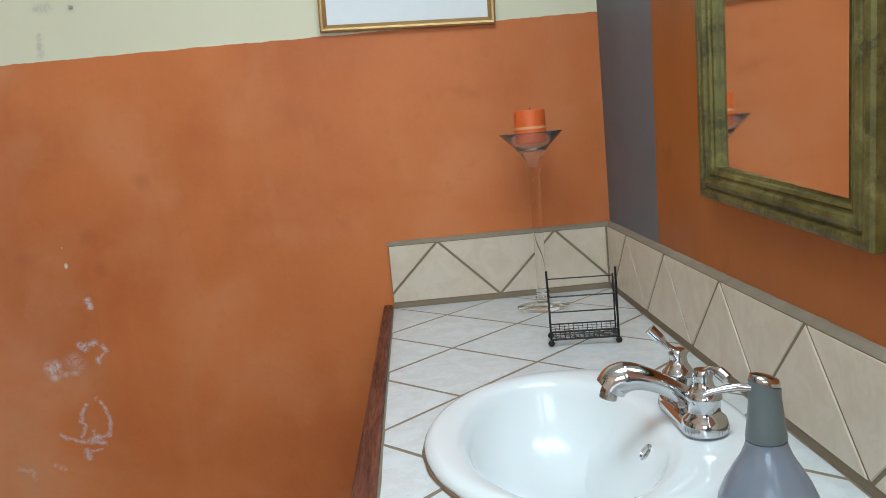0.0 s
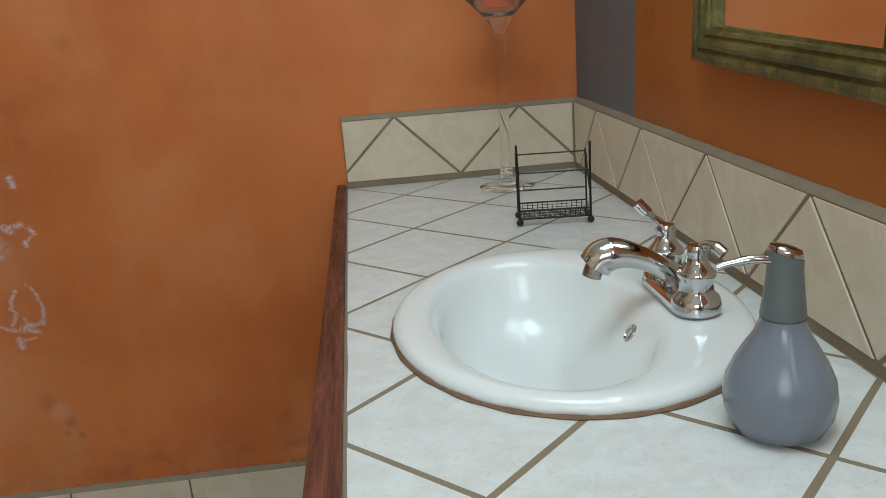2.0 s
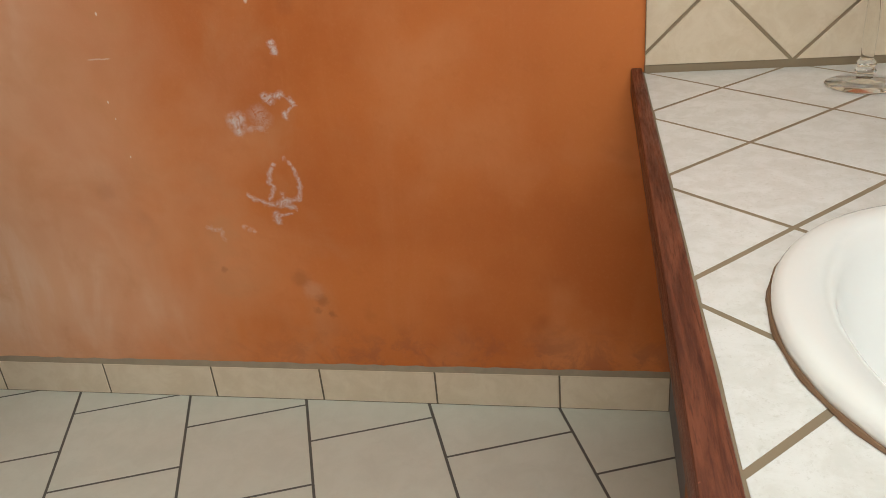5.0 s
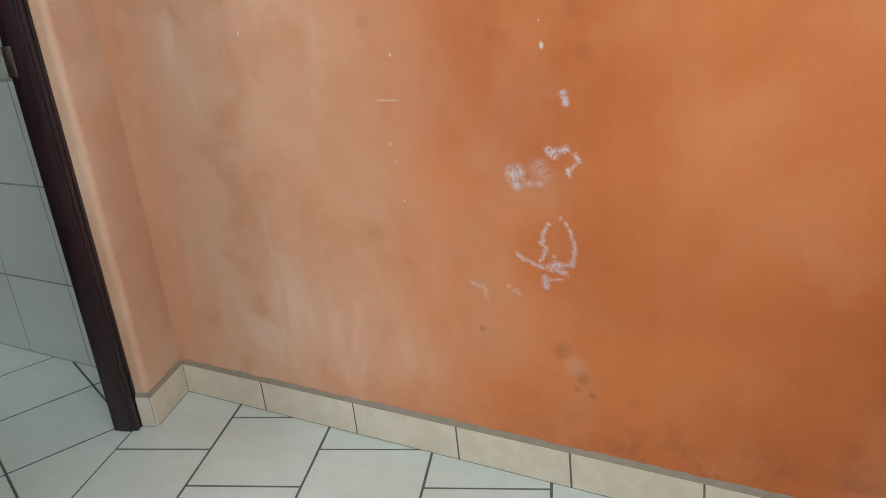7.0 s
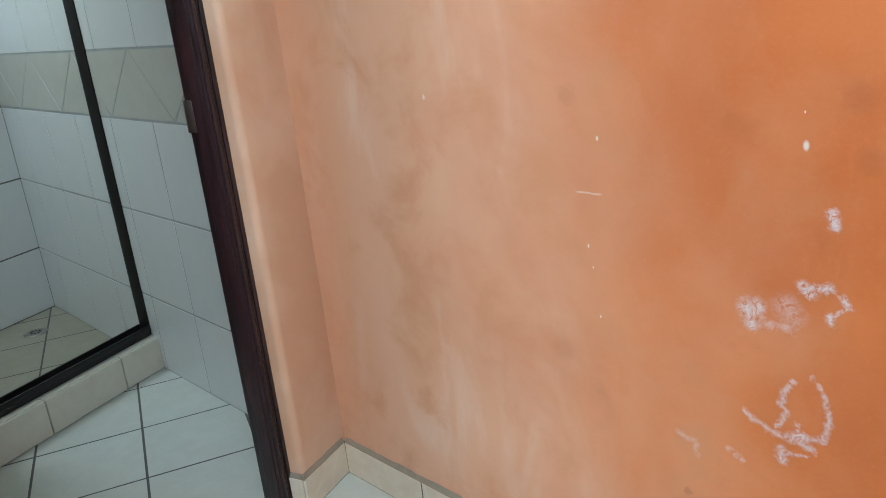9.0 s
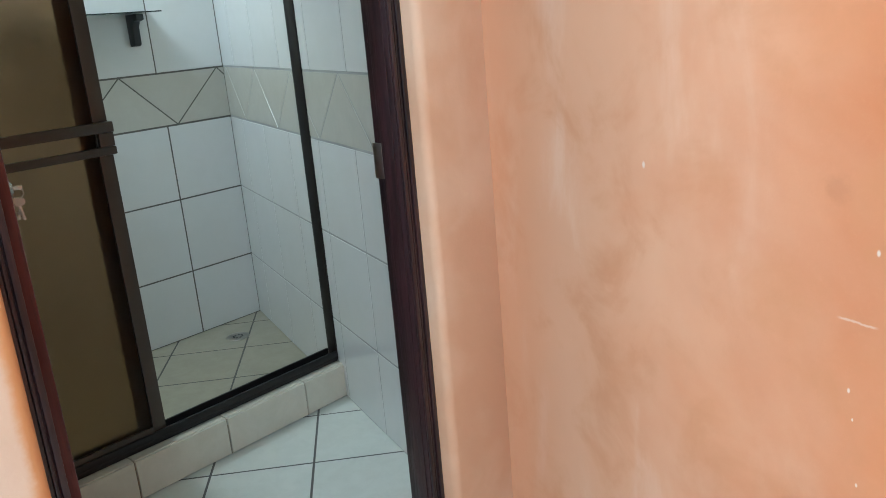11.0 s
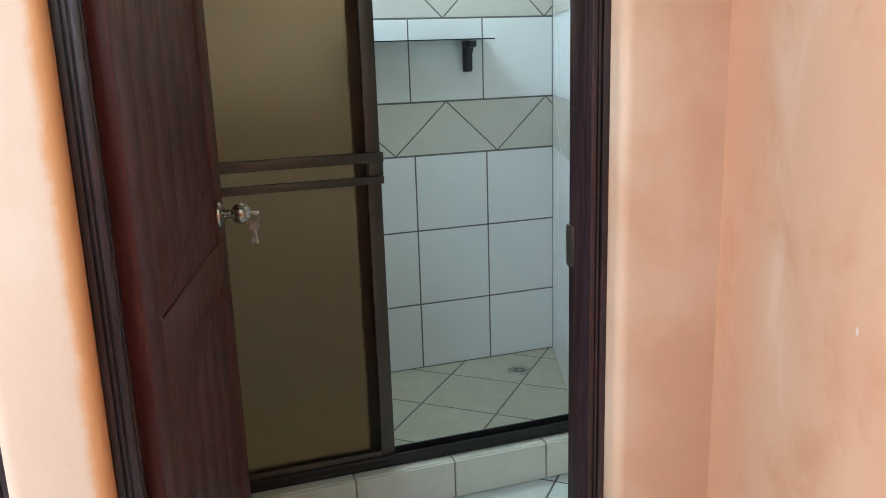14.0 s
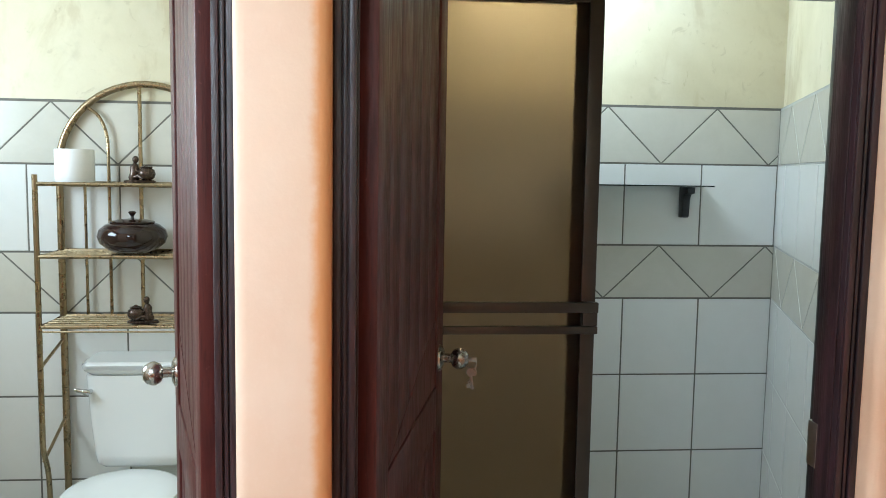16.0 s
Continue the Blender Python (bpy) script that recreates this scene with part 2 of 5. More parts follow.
    if grey_strip:
        lim = n.math("ADD", -0.427, n.math("MULTIPLY", n.math("SUBTRACT", z, 1.02), -0.06))
        col = n.mix(n.ramp(n.math("SUBTRACT", y, lim), -0.001, 0.001), col, n.mix(n.noise(6), (0.13, 0.135, 0.155), (0.16, 0.165, 0.185)))
    n.bump(height, 0.35, 0.0015)
    return n.done(col, n.ramp(mid_n, 0.3, 0.7, 0.45, 0.6), 0, 0.32)


M_NORTH = sponge_paint("orange_sponge_paint", (0.44, 0.108, 0.022), (0.585, 0.173, 0.044), (0.66, 0.262, 0.11), cream_from=1.54, salts=True, sheen_and_brush=True)
# the north wall's orange darkened: the east side's weaker light is in the tones
M_EAST_SHADED = sponge_paint("orange_sponge_paint_shaded", (0.30, 0.08, 0.012), (0.38, 0.112, 0.018), (0.43, 0.15, 0.036), grey_strip=True)
M_WEST = sponge_paint("peach_sponge_paint", (0.67, 0.45, 0.32), (0.72, 0.525, 0.39), (0.77, 0.61, 0.49), reveal_tint=True)
M_CREAM = sponge_paint("cream_plaster", (0.54, 0.48, 0.32), (0.68, 0.62, 0.45), (0.74, 0.69, 0.55), stains=True)
M_WHITE = plain("white_ceiling_paint", (0.78, 0.76, 0.70), 0.8, vary=0.04, scale=3)


def tile_mat(name, a, b, vein, rough=0.22, scale=14.0, veins=0.12, blotch=0.2):
    n = Nodes(name)
    big = n.noise(scale * 0.35, 4)
    cloud = n.noise(scale, 6, 0.7, distort=0.5)
    col = n.mix(n.ramp(cloud, 0.36, 0.64), a, b)
    col = n.mix(n.math("MULTIPLY", n.ramp(n.noise(scale * 3.2, 6, 0.75, distort=0.7), 0.56, 0.7), veins), col, vein)
    col = n.mix(n.math("MULTIPLY", n.ramp(n.noise(scale * 9, 4, 0.7), 0.55, 0.72), veins * 0.7), col, tuple(c * 0.85 for c in vein))
    col = n.mix(n.math("MULTIPLY", n.rand(), 0.16), col, vein)
    col = n.mix(n.math("MULTIPLY", n.ramp(big, 0.45, 0.75), blotch), col, vein)
    n.bump(n.noise(scale * 1.2, 2), 0.03, 0.0005)
    return n.done(col, n.ramp(big, 0.3, 0.7, rough - 0.012, rough + 0.012))


M_FLOOR = tile_mat("floor_tile_glaze", (0.595, 0.615, 0.555), (0.63, 0.65, 0.59), (0.52, 0.52, 0.45), 0.22, 14, 0.12, 0.16)
M_COUNTER = tile_mat("counter_tile_glaze", (0.67, 0.67, 0.65), (0.745, 0.75, 0.745), (0.55, 0.535, 0.49), 0.25, 26, 0.52)
M_SPLASH = tile_mat("beige_tile_glaze", (0.64, 0.53, 0.395), (0.705, 0.605, 0.475), (0.55, 0.44, 0.32), 0.3, 18, 0.22, 0.28)
M_BASE = tile_mat("baseboard_tile_glaze", (0.63, 0.53, 0.40), (0.70, 0.605, 0.475), (0.54, 0.44, 0.32), 0.3, 12)
M_SHOWER = tile_mat("white_wall_tile_glaze", (0.70, 0.70, 0.67), (0.715, 0.715, 0.69), (0.63, 0.62, 0.585), 0.18, 8, 0.03, 0.06)
M_CURB = tile_mat("curb_tile_glaze", (0.60, 0.56, 0.46), (0.64, 0.60, 0.50), (0.50, 0.44, 0.33), 0.25, 12, 0.12, 0.25)
M_BAND = tile_mat("greige_band_tile_glaze", (0.535, 0.515, 0.445), (0.56, 0.54, 0.47), (0.49, 0.46, 0.395), 0.22, 9, 0.05, 0.12)
# shower floor glaze darkened and yellowed to carry shade and warm bounced light
M_SHOWER_FLOOR_DIM = tile_mat("shaded_shower_floor_glaze", (0.31, 0.28, 0.20), (0.35, 0.32, 0.235), (0.26, 0.23, 0.155), 0.3, 12, 0.06, 0.2)
M_GROUT = plain("brown_grout", (0.25, 0.19, 0.125), 0.9, vary=0.2, scale=12, bump=0.4)
M_GROUT_GREY = plain("grey_grout", (0.15, 0.14, 0.12), 0.9, vary=0.3, scale=8, bump=0.4)
M_GROUT_JOINT = plain("dull_brown_grout", (0.15, 0.12, 0.085), 0.9, vary=0.25, scale=12, bump=0.4)
M_GROUT_PALE = plain("pale_grout", (0.36, 0.36, 0.34), 0.9, vary=0.25, scale=8, bump=0.4)
M_SEALANT = plain("stained_brown_sealant", (0.20, 0.115, 0.065), 0.7, vary=0.3, scale=30)
M_MORTAR = plain("rough_beige_mortar", (0.29, 0.235, 0.17), 0.9, vary=0.25, scale=30, bump=0.6)
M_GROUT_DARK = plain("dark_grout", (0.11, 0.105, 0.095), 0.9, vary=0.25, scale=8, bump=0.4)


def wood_mat(name, dark, light, axis=2, rough=0.4, bump=0.4, scale=9.0, spec=0.5):
    n = Nodes(name)
    s = [5.0, 5.0, 5.0]
    s[axis] = 0.35
    v = n.stretch(*s)
    grain = n.noise(scale, 6, 0.65, vec=v, distort=0.7)
    fine = n.noise(scale * 5, 3, 0.6, vec=v)
    col = n.mix(n.ramp(grain, 0.35, 0.65), dark, light)
    col = n.mix(n.math("MULTIPLY", n.ramp(fine, 0.55, 0.7), 0.5), col, tuple(c * 0.5 for c in dark))
    col = n.mix(n.math("MULTIPLY", n.ramp(n.noise(38, 4, 0.7), 0.68, 0.75), 0.5), col, tuple(min(1, c * 2.2 + 0.05) for c in light))
    n.bump(n.math("ADD", grain, fine), bump, 0.0015)
    return n.done(col, n.ramp(fine, 0.3, 0.7, rough - 0.08, rough + 0.12), 0.0, spec)


M_TRIM_Y = wood_mat("reddish_wood_along", (0.08, 0.021, 0.011), (0.185, 0.056, 0.029), 1, 0.5, 0.7, 16, 0.3)
M_TRIM_X = wood_mat("reddish_wood_across", (0.08, 0.021, 0.011), (0.185, 0.056, 0.029), 0, 0.5, 0.7, 16, 0.3)
M_DOOR = wood_mat("wine_stained_wood", (0.056, 0.0115, 0.0098), (0.094, 0.0203, 0.0165), 2, 0.4, 0.15, spec=0.25)
M_CASING = wood_mat("dark_stained_wood", (0.014, 0.007, 0.008), (0.038, 0.0155, 0.018), 2, 0.38, 0.4)


def gilt_green():
    n = Nodes("worn_green_gilt_wood")
    col = n.mix(n.ramp(n.noise(24, 6, 0.7), 0.36, 0.64), (0.062, 0.054, 0.011), (0.16, 0.132, 0.031))
    col = n.mix(n.math("MULTIPLY", n.ramp(n.noise(30, 6, 0.75), 0.52, 0.66), 0.7), col, (0.26, 0.215, 0.07))
    col = n.mix(n.math("MULTIPLY", n.ramp(n.noise(22, 6, 0.75, vec=n.stretch(1.0, 1.0, -1.0)), 0.56, 0.66), 0.8), col, (0.026, 0.02, 0.008))
    n.bump(n.noise(70, 6, 0.75), 0.8, 0.002)
    return n.done(col, n.ramp(n.noise(30), 0.3, 0.7, 0.3, 0.55), 0.2)


M_GILT = gilt_green()
M_PORCELAIN = plain("white_porcelain", (0.80, 0.81, 0.80), 0.06, vary=0.02, scale=4, spec=0.6)
M_CHROME = plain("chrome", (0.58, 0.58, 0.59), 0.06, 1.0, vary=0.04, scale=30)
M_NICKEL = plain("brushed_nickel", (0.42, 0.39, 0.35), 0.25, 1.0, vary=0.1, scale=40)
M_BRASS = plain("antique_brass_tube", (0.32, 0.25, 0.15), 0.3, 1.0, vary=0.08, scale=25)
M_BLACK_WIRE = plain("black_wire", (0.025, 0.023, 0.022), 0.4, 0.6, vary=0.2)
M_ALU = plain("dark_bronze_aluminium", (0.022, 0.018, 0.017), 0.35, 0.4, vary=0.2, scale=15)
M_ALU_BROWN = plain("brown_bronze_aluminium", (0.075, 0.054, 0.04), 0.35, 0.4, vary=0.2, scale=15)
M_PLASTIC_BLACK = plain("black_plastic", (0.012, 0.012, 0.013), 0.4, vary=0.2)
M_CANDLE = plain("orange_wax", (0.75, 0.13, 0.02), 0.5, vary=0.15, scale=40, bump=0.1)
M_CANDLE_BAND = plain("pale_orange_wax", (0.82, 0.38, 0.16), 0.5, vary=0.12, scale=40)
M_CERAMIC_GREY = plain("grey_blue_glaze", (0.19, 0.21, 0.25), 0.15, vary=0.08, scale=15)
M_PUMP = plain("grey_plastic", (0.13, 0.155, 0.155), 0.35, vary=0.06, scale=20)
M_PAPER = plain("white_paper", (0.80, 0.80, 0.80), 0.9, vary=0.03, scale=40, bump=0.3)
M_POT = plain("dark_brown_glaze", (0.022, 0.010, 0.008), 0.12, vary=0.3, scale=25)
M_FIGURE = plain("dark_bronze_and_cream_resin", (0.07, 0.045, 0.032), 0.25, 0.5, vary=0.6, scale=60)
M_GOLD = plain("gold_picture_moulding", (0.42, 0.25, 0.09), 0.35, 0.5, vary=0.2, scale=30)
M_STEEL = plain("dull_steel", (0.5, 0.48, 0.44), 0.35, 1.0, vary=0.2, scale=60)
M_GREY_BIN = plain("grey_plastic_bin", (0.3, 0.32, 0.33), 0.4, vary=0.06)


def glass_mat(name, colour, rough, ior=1.45, clear=1.0):
    n = Nodes(name)
    n.b.inputs["Transmission Weight"].default_value = clear
    n.b.inputs["IOR"].default_value = ior
    return n.done(colour, rough)


M_GLASS = glass_mat("clear_glass", (0.98, 0.985, 0.98), 0.0, 1.17)
M_CUP = glass_mat("thin_clear_glass", (0.88, 0.91, 0.96), 0.0, 1.22, 0.96)
M_SHELF_GLASS = glass_mat("smoked_shelf_glass", (0.10, 0.14, 0.13), 0.05)
M_FROST = glass_mat("frosted_acrylic", (0.57, 0.458, 0.335), 0.36, 1.2)
M_MIRROR = plain("silvered_mirror", (0.86, 0.87, 0.86), 0.015, 1.0, vary=0.01, scale=4)

# ---- builders ----


def thing(name, label, category, m=None, group="", kind=""):
    ob = new(name)
    ob.empty_display_size = 0.1
    if m is not None:
        ob.matrix_basis = m
    return tagged(ob, label, category, group, kind)


def as_mesh(name, bm, material, smooth=None):
    """A mesh data block; smooth: the angle in degrees under which edges are shaded round."""
    mesh = bpy.data.meshes.new(name)
    if smooth is not None:
        bm.normal_update()
        for f in bm.faces:
            f.smooth = True
        for e in bm.edges:
            if len(e.link_faces) == 2 and e.calc_face_angle(0) > radians(smooth):
                e.smooth = False
    bm.to_mesh(mesh)
    bm.free()
    mesh.materials.append(material)
    return mesh


def part(name, bm, material, parent, label="", smooth=35, m=None):
    ob = new(name, as_mesh(name, bm, material, smooth))
    ob.parent = parent
    if m is not None:
        ob.matrix_basis = m
    return tagged(ob, label)


def solid(name, bm, material, label="", category="", kind="", m=None, smooth=35):
    ob = new(name, as_mesh(name, bm, material, smooth))
    if m is not None:
        ob.matrix_basis = m
    return tagged(ob, label, category, "", kind)


def box(x0, x1, y0, y1, z0, z1, bevel=0.0, bm=None, seg=2):
    own = bmesh.new()
    bmesh.ops.create_cube(own, size=1, matrix=Matrix.LocRotScale(((x0 + x1) / 2, (y0 + y1) / 2, (z0 + z1) / 2), None, (abs(x1 - x0), abs(y1 - y0), abs(z1 - z0))))
    if bevel:
        bmesh.ops.bevel(own, geom=own.edges[:], offset=bevel, segments=seg, profile=0.5, affect="EDGES")
    return merge(bm, own)


def merge(bm, own, m=None):
    if m is not None:
        own.transform(m)
    if bm is None:
        return own
    tmp = bpy.data.meshes.new("tmp")
    own.to_mesh(tmp)
    own.free()
    bm.from_mesh(tmp)
    bpy.data.meshes.remove(tmp)
    return bm


def lathe(profile, seg=40, bm=None, m=None, sx=1.0, sy=1.0):
    """Turn (radius, z) rows round z; a radius of 0 closes the end."""
    own = bmesh.new()
    rings = []
    for r, z in profile:
        if r <= 1e-6:
            rings.append([own.verts.new((0, 0, z))])
        else:
            rings.append([own.verts.new((r * sx * math.cos(2 * math.pi * i / seg), r * sy * math.sin(2 * math.pi * i / seg), z)) for i in range(seg)])
    for a, b in zip(rings, rings[1:]):
        for i in range(seg):
            j = (i + 1) % seg
            if len(a) == 1 and len(b) > 1:
                own.faces.new((a[0], b[j], b[i]))
            elif len(b) == 1 and len(a) > 1:
                own.faces.new((a[i], a[j], b[0]))
            elif len(a) > 1:
                own.faces.new((a[i], a[j], b[j], b[i]))
    bmesh.ops.recalc_face_normals(own, faces=own.faces[:])
    return merge(bm, own, m)


def tube(points, radius, seg=10, bm=None, closed=False, flat=1.0):
    """A round bar along points; radius may be one number or one for each point."""
    own = bmesh.new()
    pts = [Vector(p) for p in points]
    radii = radius if isinstance(radius, (list, tuple)) else [radius] * len(pts)
    rings, side = [], None
    n = len(pts)
    for i, p in enumerate(pts):
        if closed:
            d = pts[(i + 1) % n] - pts[i - 1]
        else:
            d = pts[min(i + 1, n - 1)] - pts[max(i - 1, 0)]
        d.normalize()
        if side is None:
            side = d.cross(Vector((0, 0, 1)) if abs(d.z) < 0.9 else Vector((1, 0, 0))).normalized()
        side = (side - d * side.dot(d)).normalized()
        up = d.cross(side)
        rings.append([own.verts.new(p + (side * math.cos(k) + up * math.sin(k) * flat) * radii[i]) for k in (2 * math.pi * j / seg for j in range(seg))])
    pairs = list(zip(rings, rings[1:])) + ([(rings[-1], rings[0])] if closed else [])
    for a, b in pairs:
        for j in range(seg):
            k = (j + 1) % seg
            own.faces.new((a[j], a[k], b[k], b[j]))
    if not closed:
        own.faces.new(rings[0][::-1])
        own.faces.new(rings[-1])
    bmesh.ops.recalc_face_normals(own, faces=own.faces[:])
    return merge(bm, own)


def curve_points(keys, steps=8):
    """A smooth line through keys (Catmull-Rom)."""
    k = [Vector(p) for p in keys]
    k = [2 * k[0] - k[1]] + k + [2 * k[-1] - k[-2]]
    out = []
    for a, b, c, d in zip(k, k[1:], k[2:], k[3:]):
        for i in range(steps):
            t = i / steps
            out.append(0.5 * (2 * b + (c - a) * t + (2 * a - 5 * b + 4 * c - d) * t * t + (3 * b - a - 3 * c + d) * t ** 3))
    return out + [k[-2]]


# ---- tiles: flat polygons with a small arris, laid in a plane ----


def clip(poly, planes):
    """A convex polygon cut by half planes (a, b, c): what has a*u + b*v <= c stays."""
    for a, b, c in planes:
        out = []
        for i, p in enumerate(poly):
            q = poly[(i + 1) % len(poly)]
            dp, dq = a * p[0] + b * p[1] - c, a * q[0] + b * q[1] - c
            if dp <= 0:
                out.append(p)
            if dp * dq < 0:
                t = dp / (dp - dq)
                out.append((p[0] + (q[0] - p[0]) * t, p[1] + (q[1] - p[1]) * t))
        poly = out
        if len(poly) < 3:
            return []
    return poly


def area_of(poly):
    return 0.5 * sum(p[0] * q[1] - q[0] * p[1] for p, q in zip(poly, poly[1:] + poly[:1]))


def inset(poly, d):
    """Every side of a convex polygon moved inwards by d."""
    planes = []
    for p, q in zip(poly, poly[1:] + poly[:1]):
        ex, ey = q[0] - p[0], q[1] - p[1]
        length = math.hypot(ex, ey)
        if length < 1e-6:
            continue
        a, b = ey / length, -ex / length
        planes.append((a, b, a * p[0] + b * p[1] - d))
    return clip(poly, planes)


def tile(name, poly, plane, low, high, material, parent, arris=0.0015):
    """One tile: the polygon from low to high over the plane, its top edge taken off."""
    cx, cy = sum(p[0] for p in poly) / len(poly), sum(p[1] for p in poly) / len(poly)
    lift = random.uniform(-0.0002, 0.0002)

    def ring(d, h):
        out = []
        for u, v in poly:
            r = math.hypot(u - cx, v - cy) or 1
            out.append(plane @ Vector((u - (u - cx) / r * d, v - (v - cy) / r * d, h)))
        return out
    n = len(poly)
    rings = [ring(0, low), ring(0, high - arris + lift), ring(arris * 1.3, high + lift)]
    verts = [v for r in rings for v in r]
    faces = [tuple(range(2 * n, 3 * n))]
    for k in (0, n):
        faces += [(k + i, k + (i + 1) % n, k + n + (i + 1) % n, k + n + i) for i in range(n)]
    mesh = bpy.data.meshes.new(name)
    mesh.from_pydata(verts, [], faces)
    mesh.materials.append(material)
    ob = new(name, mesh)
    ob.parent = parent
    return ob


def grid_tiles(parent, plane, bounds, angle, origin, pitch, joint, low, high, material, name="tile", half_steps=None, span=14):
    """Square tiles at an angle, clipped to convex bounds (half planes)."""
    c, s = math.cos(radians(angle)), math.sin(radians(angle))
    for i in range(-span, span):
        shift = half_steps(i) if half_steps else 0.0
        for j in range(-span, span):
            u0, v0 = origin[0] + i * pitch, origin[1] + shift + j * pitch
            sq = [(u0, v0), (u0 + pitch, v0), (u0 + pitch, v0 + pitch), (u0, v0 + pitch)]
            sq = inset([(u * c - v * s, u * s + v * c) for u, v in sq], joint / 2)
            sq = clip(sq, bounds)
            if len(sq) > 2 and abs(area_of(sq)) > 2e-4:
                tile(name, sq, plane, low, high, material, parent)


def zigzag_tiles(parent, plane, u0, u1, v0, v1, period, valley, joint, low, high, material, name="band_tile"):
    """A band of half tiles, point up and point down in turn; valley: where a joint meets the lower edge."""
    half = period / 2
    k0 = math.floor((u0 - valley) / half) - 2
    for k in range(k0, k0 + int((u1 - u0) / half) + 6):
        base = valley + k * half
        if k % 2 == 0:
            tri = [(base, v0), (base + half, v1), (base - half, v1)]
        else:
            tri = [(base - half, v0), (base + half, v0), (base, v1)]
        tri = inset(tri if area_of(tri) > 0 else tri[::-1], joint / 2)
        tri = clip(tri, [(-1, 0, -u0 - joint / 2), (1, 0, u1 - joint / 2)]) if tri else []
        if len(tri) > 2 and abs(area_of(tri)) > 2e-4:
            tile(name, tri, plane, low, high, material, parent)


def row_tiles(parent, plane, u0, u1, v0, v1, pitch, joint_at, joint, low, high, material, name="tile"):
    """One course of upright tiles; joint_at: where some joint lies."""
    k = math.floor((u0 - joint_at) / pitch)
    u = joint_at + k * pitch
    while u < u1:
        a, b = max(u, u0), min(u + pitch, u1)
        if b - a > joint * 2.5:
            h = joint / 2
            tile(name, [(a + h, v0 + h), (b - h, v0 + h), (b - h, v1 - h), (a + h, v1 - h)], plane, low, high, material, parent)
        u += pitch


def plane_of(origin, u, v):
    u, v = Vector(u), Vector(v)
    n = u.cross(v)
    return Matrix(((u.x, v.x, n.x, origin[0]), (u.y, v.y, n.y, origin[1]), (u.z, v.z, n.z, origin[2]), (0, 0, 0, 1)))

# ---- large structure ----
CO, SI = math.cos(radians(SKEW)), math.sin(radians(SKEW))


def west_plane(a, b, c):
    """The half plane a*X + b*Y <= c of the west rooms' own axes, as one of the world's."""
    p, q = a * CO - b * SI, a * SI + b * CO
    return (p, q, c + -2.67 * p)


def boxes(rows, bevel=0.0, seg=2):
    bm = bmesh.new()
    for r in rows:
        box(*r, bevel, bm, seg)
    return bm


def prism(poly, z0, z1, bevel=0.0, bm=None):
    own = bmesh.new()
    low = [own.verts.new((x, y, z0)) for x, y in poly]
    top = [own.verts.new((x, y, z1)) for x, y in poly]
    n = len(poly)
    own.faces.new(low[::-1])
    own.faces.new(top)
    for i in range(n):
        own.faces.new((low[i], low[(i + 1) % n], top[(i + 1) % n], top[i]))
    bmesh.ops.recalc_face_normals(own, faces=own.faces[:])
    if bevel:
        bmesh.ops.bevel(own, geom=own.edges[:], offset=bevel, segments=2, profile=0.5, affect="EDGES")
    return merge(bm, own)


floor = solid("floor", boxes([(-6.2, 0.2, -4.3, 0.2, -0.12, -0.0007)]), M_GROUT_DARK, "pale square floor tiles with dark joints", "floor", "structure", smooth=None)
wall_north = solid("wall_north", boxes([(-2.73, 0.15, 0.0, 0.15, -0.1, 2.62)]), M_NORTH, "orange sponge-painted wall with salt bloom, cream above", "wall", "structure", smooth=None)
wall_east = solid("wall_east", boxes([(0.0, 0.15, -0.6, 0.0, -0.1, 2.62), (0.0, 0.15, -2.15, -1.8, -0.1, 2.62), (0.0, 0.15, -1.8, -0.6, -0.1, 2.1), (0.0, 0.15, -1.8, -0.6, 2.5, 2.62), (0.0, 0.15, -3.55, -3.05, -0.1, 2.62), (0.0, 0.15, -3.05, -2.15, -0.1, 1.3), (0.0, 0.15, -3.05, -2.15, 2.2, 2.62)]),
                  M_EAST_SHADED, "orange painted wall with a grey strip beside the corner", "wall", "structure", smooth=None)
wall_south = solid("wall_south", boxes([(-1.75, -1.35, -3.55, -3.4, -0.1, 2.62), (-0.35, 0.0, -3.55, -3.4, -0.1, 2.62), (-1.35, -0.35, -3.55, -3.4, -0.1, 1.3), (-1.35, -0.35, -3.55, -3.4, 2.2, 2.62)]), M_WEST, "peach painted wall with an added, unseen window opening", "wall", "structure", smooth=None)
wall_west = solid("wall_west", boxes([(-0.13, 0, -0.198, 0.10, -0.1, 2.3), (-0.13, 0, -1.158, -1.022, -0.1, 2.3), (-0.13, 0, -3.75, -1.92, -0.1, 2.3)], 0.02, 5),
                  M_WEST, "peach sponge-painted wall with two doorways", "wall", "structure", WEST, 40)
wall_west_head = solid("wall_west_head", boxes([(-0.13, 0, -3.75, 0.04, 2.08, 2.62)]), M_WEST, "peach painted wall over the doorways", "wall", "structure", WEST, None)
wall_shower_north = solid("wall_shower_north", boxes([(-5.6, -2.73, 0.002, 0.15, -0.1, 2.62)]), M_CREAM, "tiled shower wall, stained cream plaster above", "wall", "structure", smooth=None)
wall_shower_back = solid("wall_shower_back", boxes([(-2.36, -2.215, -1.02, 0.95, -0.1, 2.62)]), M_CREAM, "white tiled wall, stained cream plaster above", "wall", "structure", WEST, None)
wall_partition = solid("wall_partition", boxes([(-2.36, -0.128, -1.15, -1.022, -0.1, 2.62)]), M_CREAM, "cream plastered partition between shower and toilet", "wall", "structure", WEST, None)
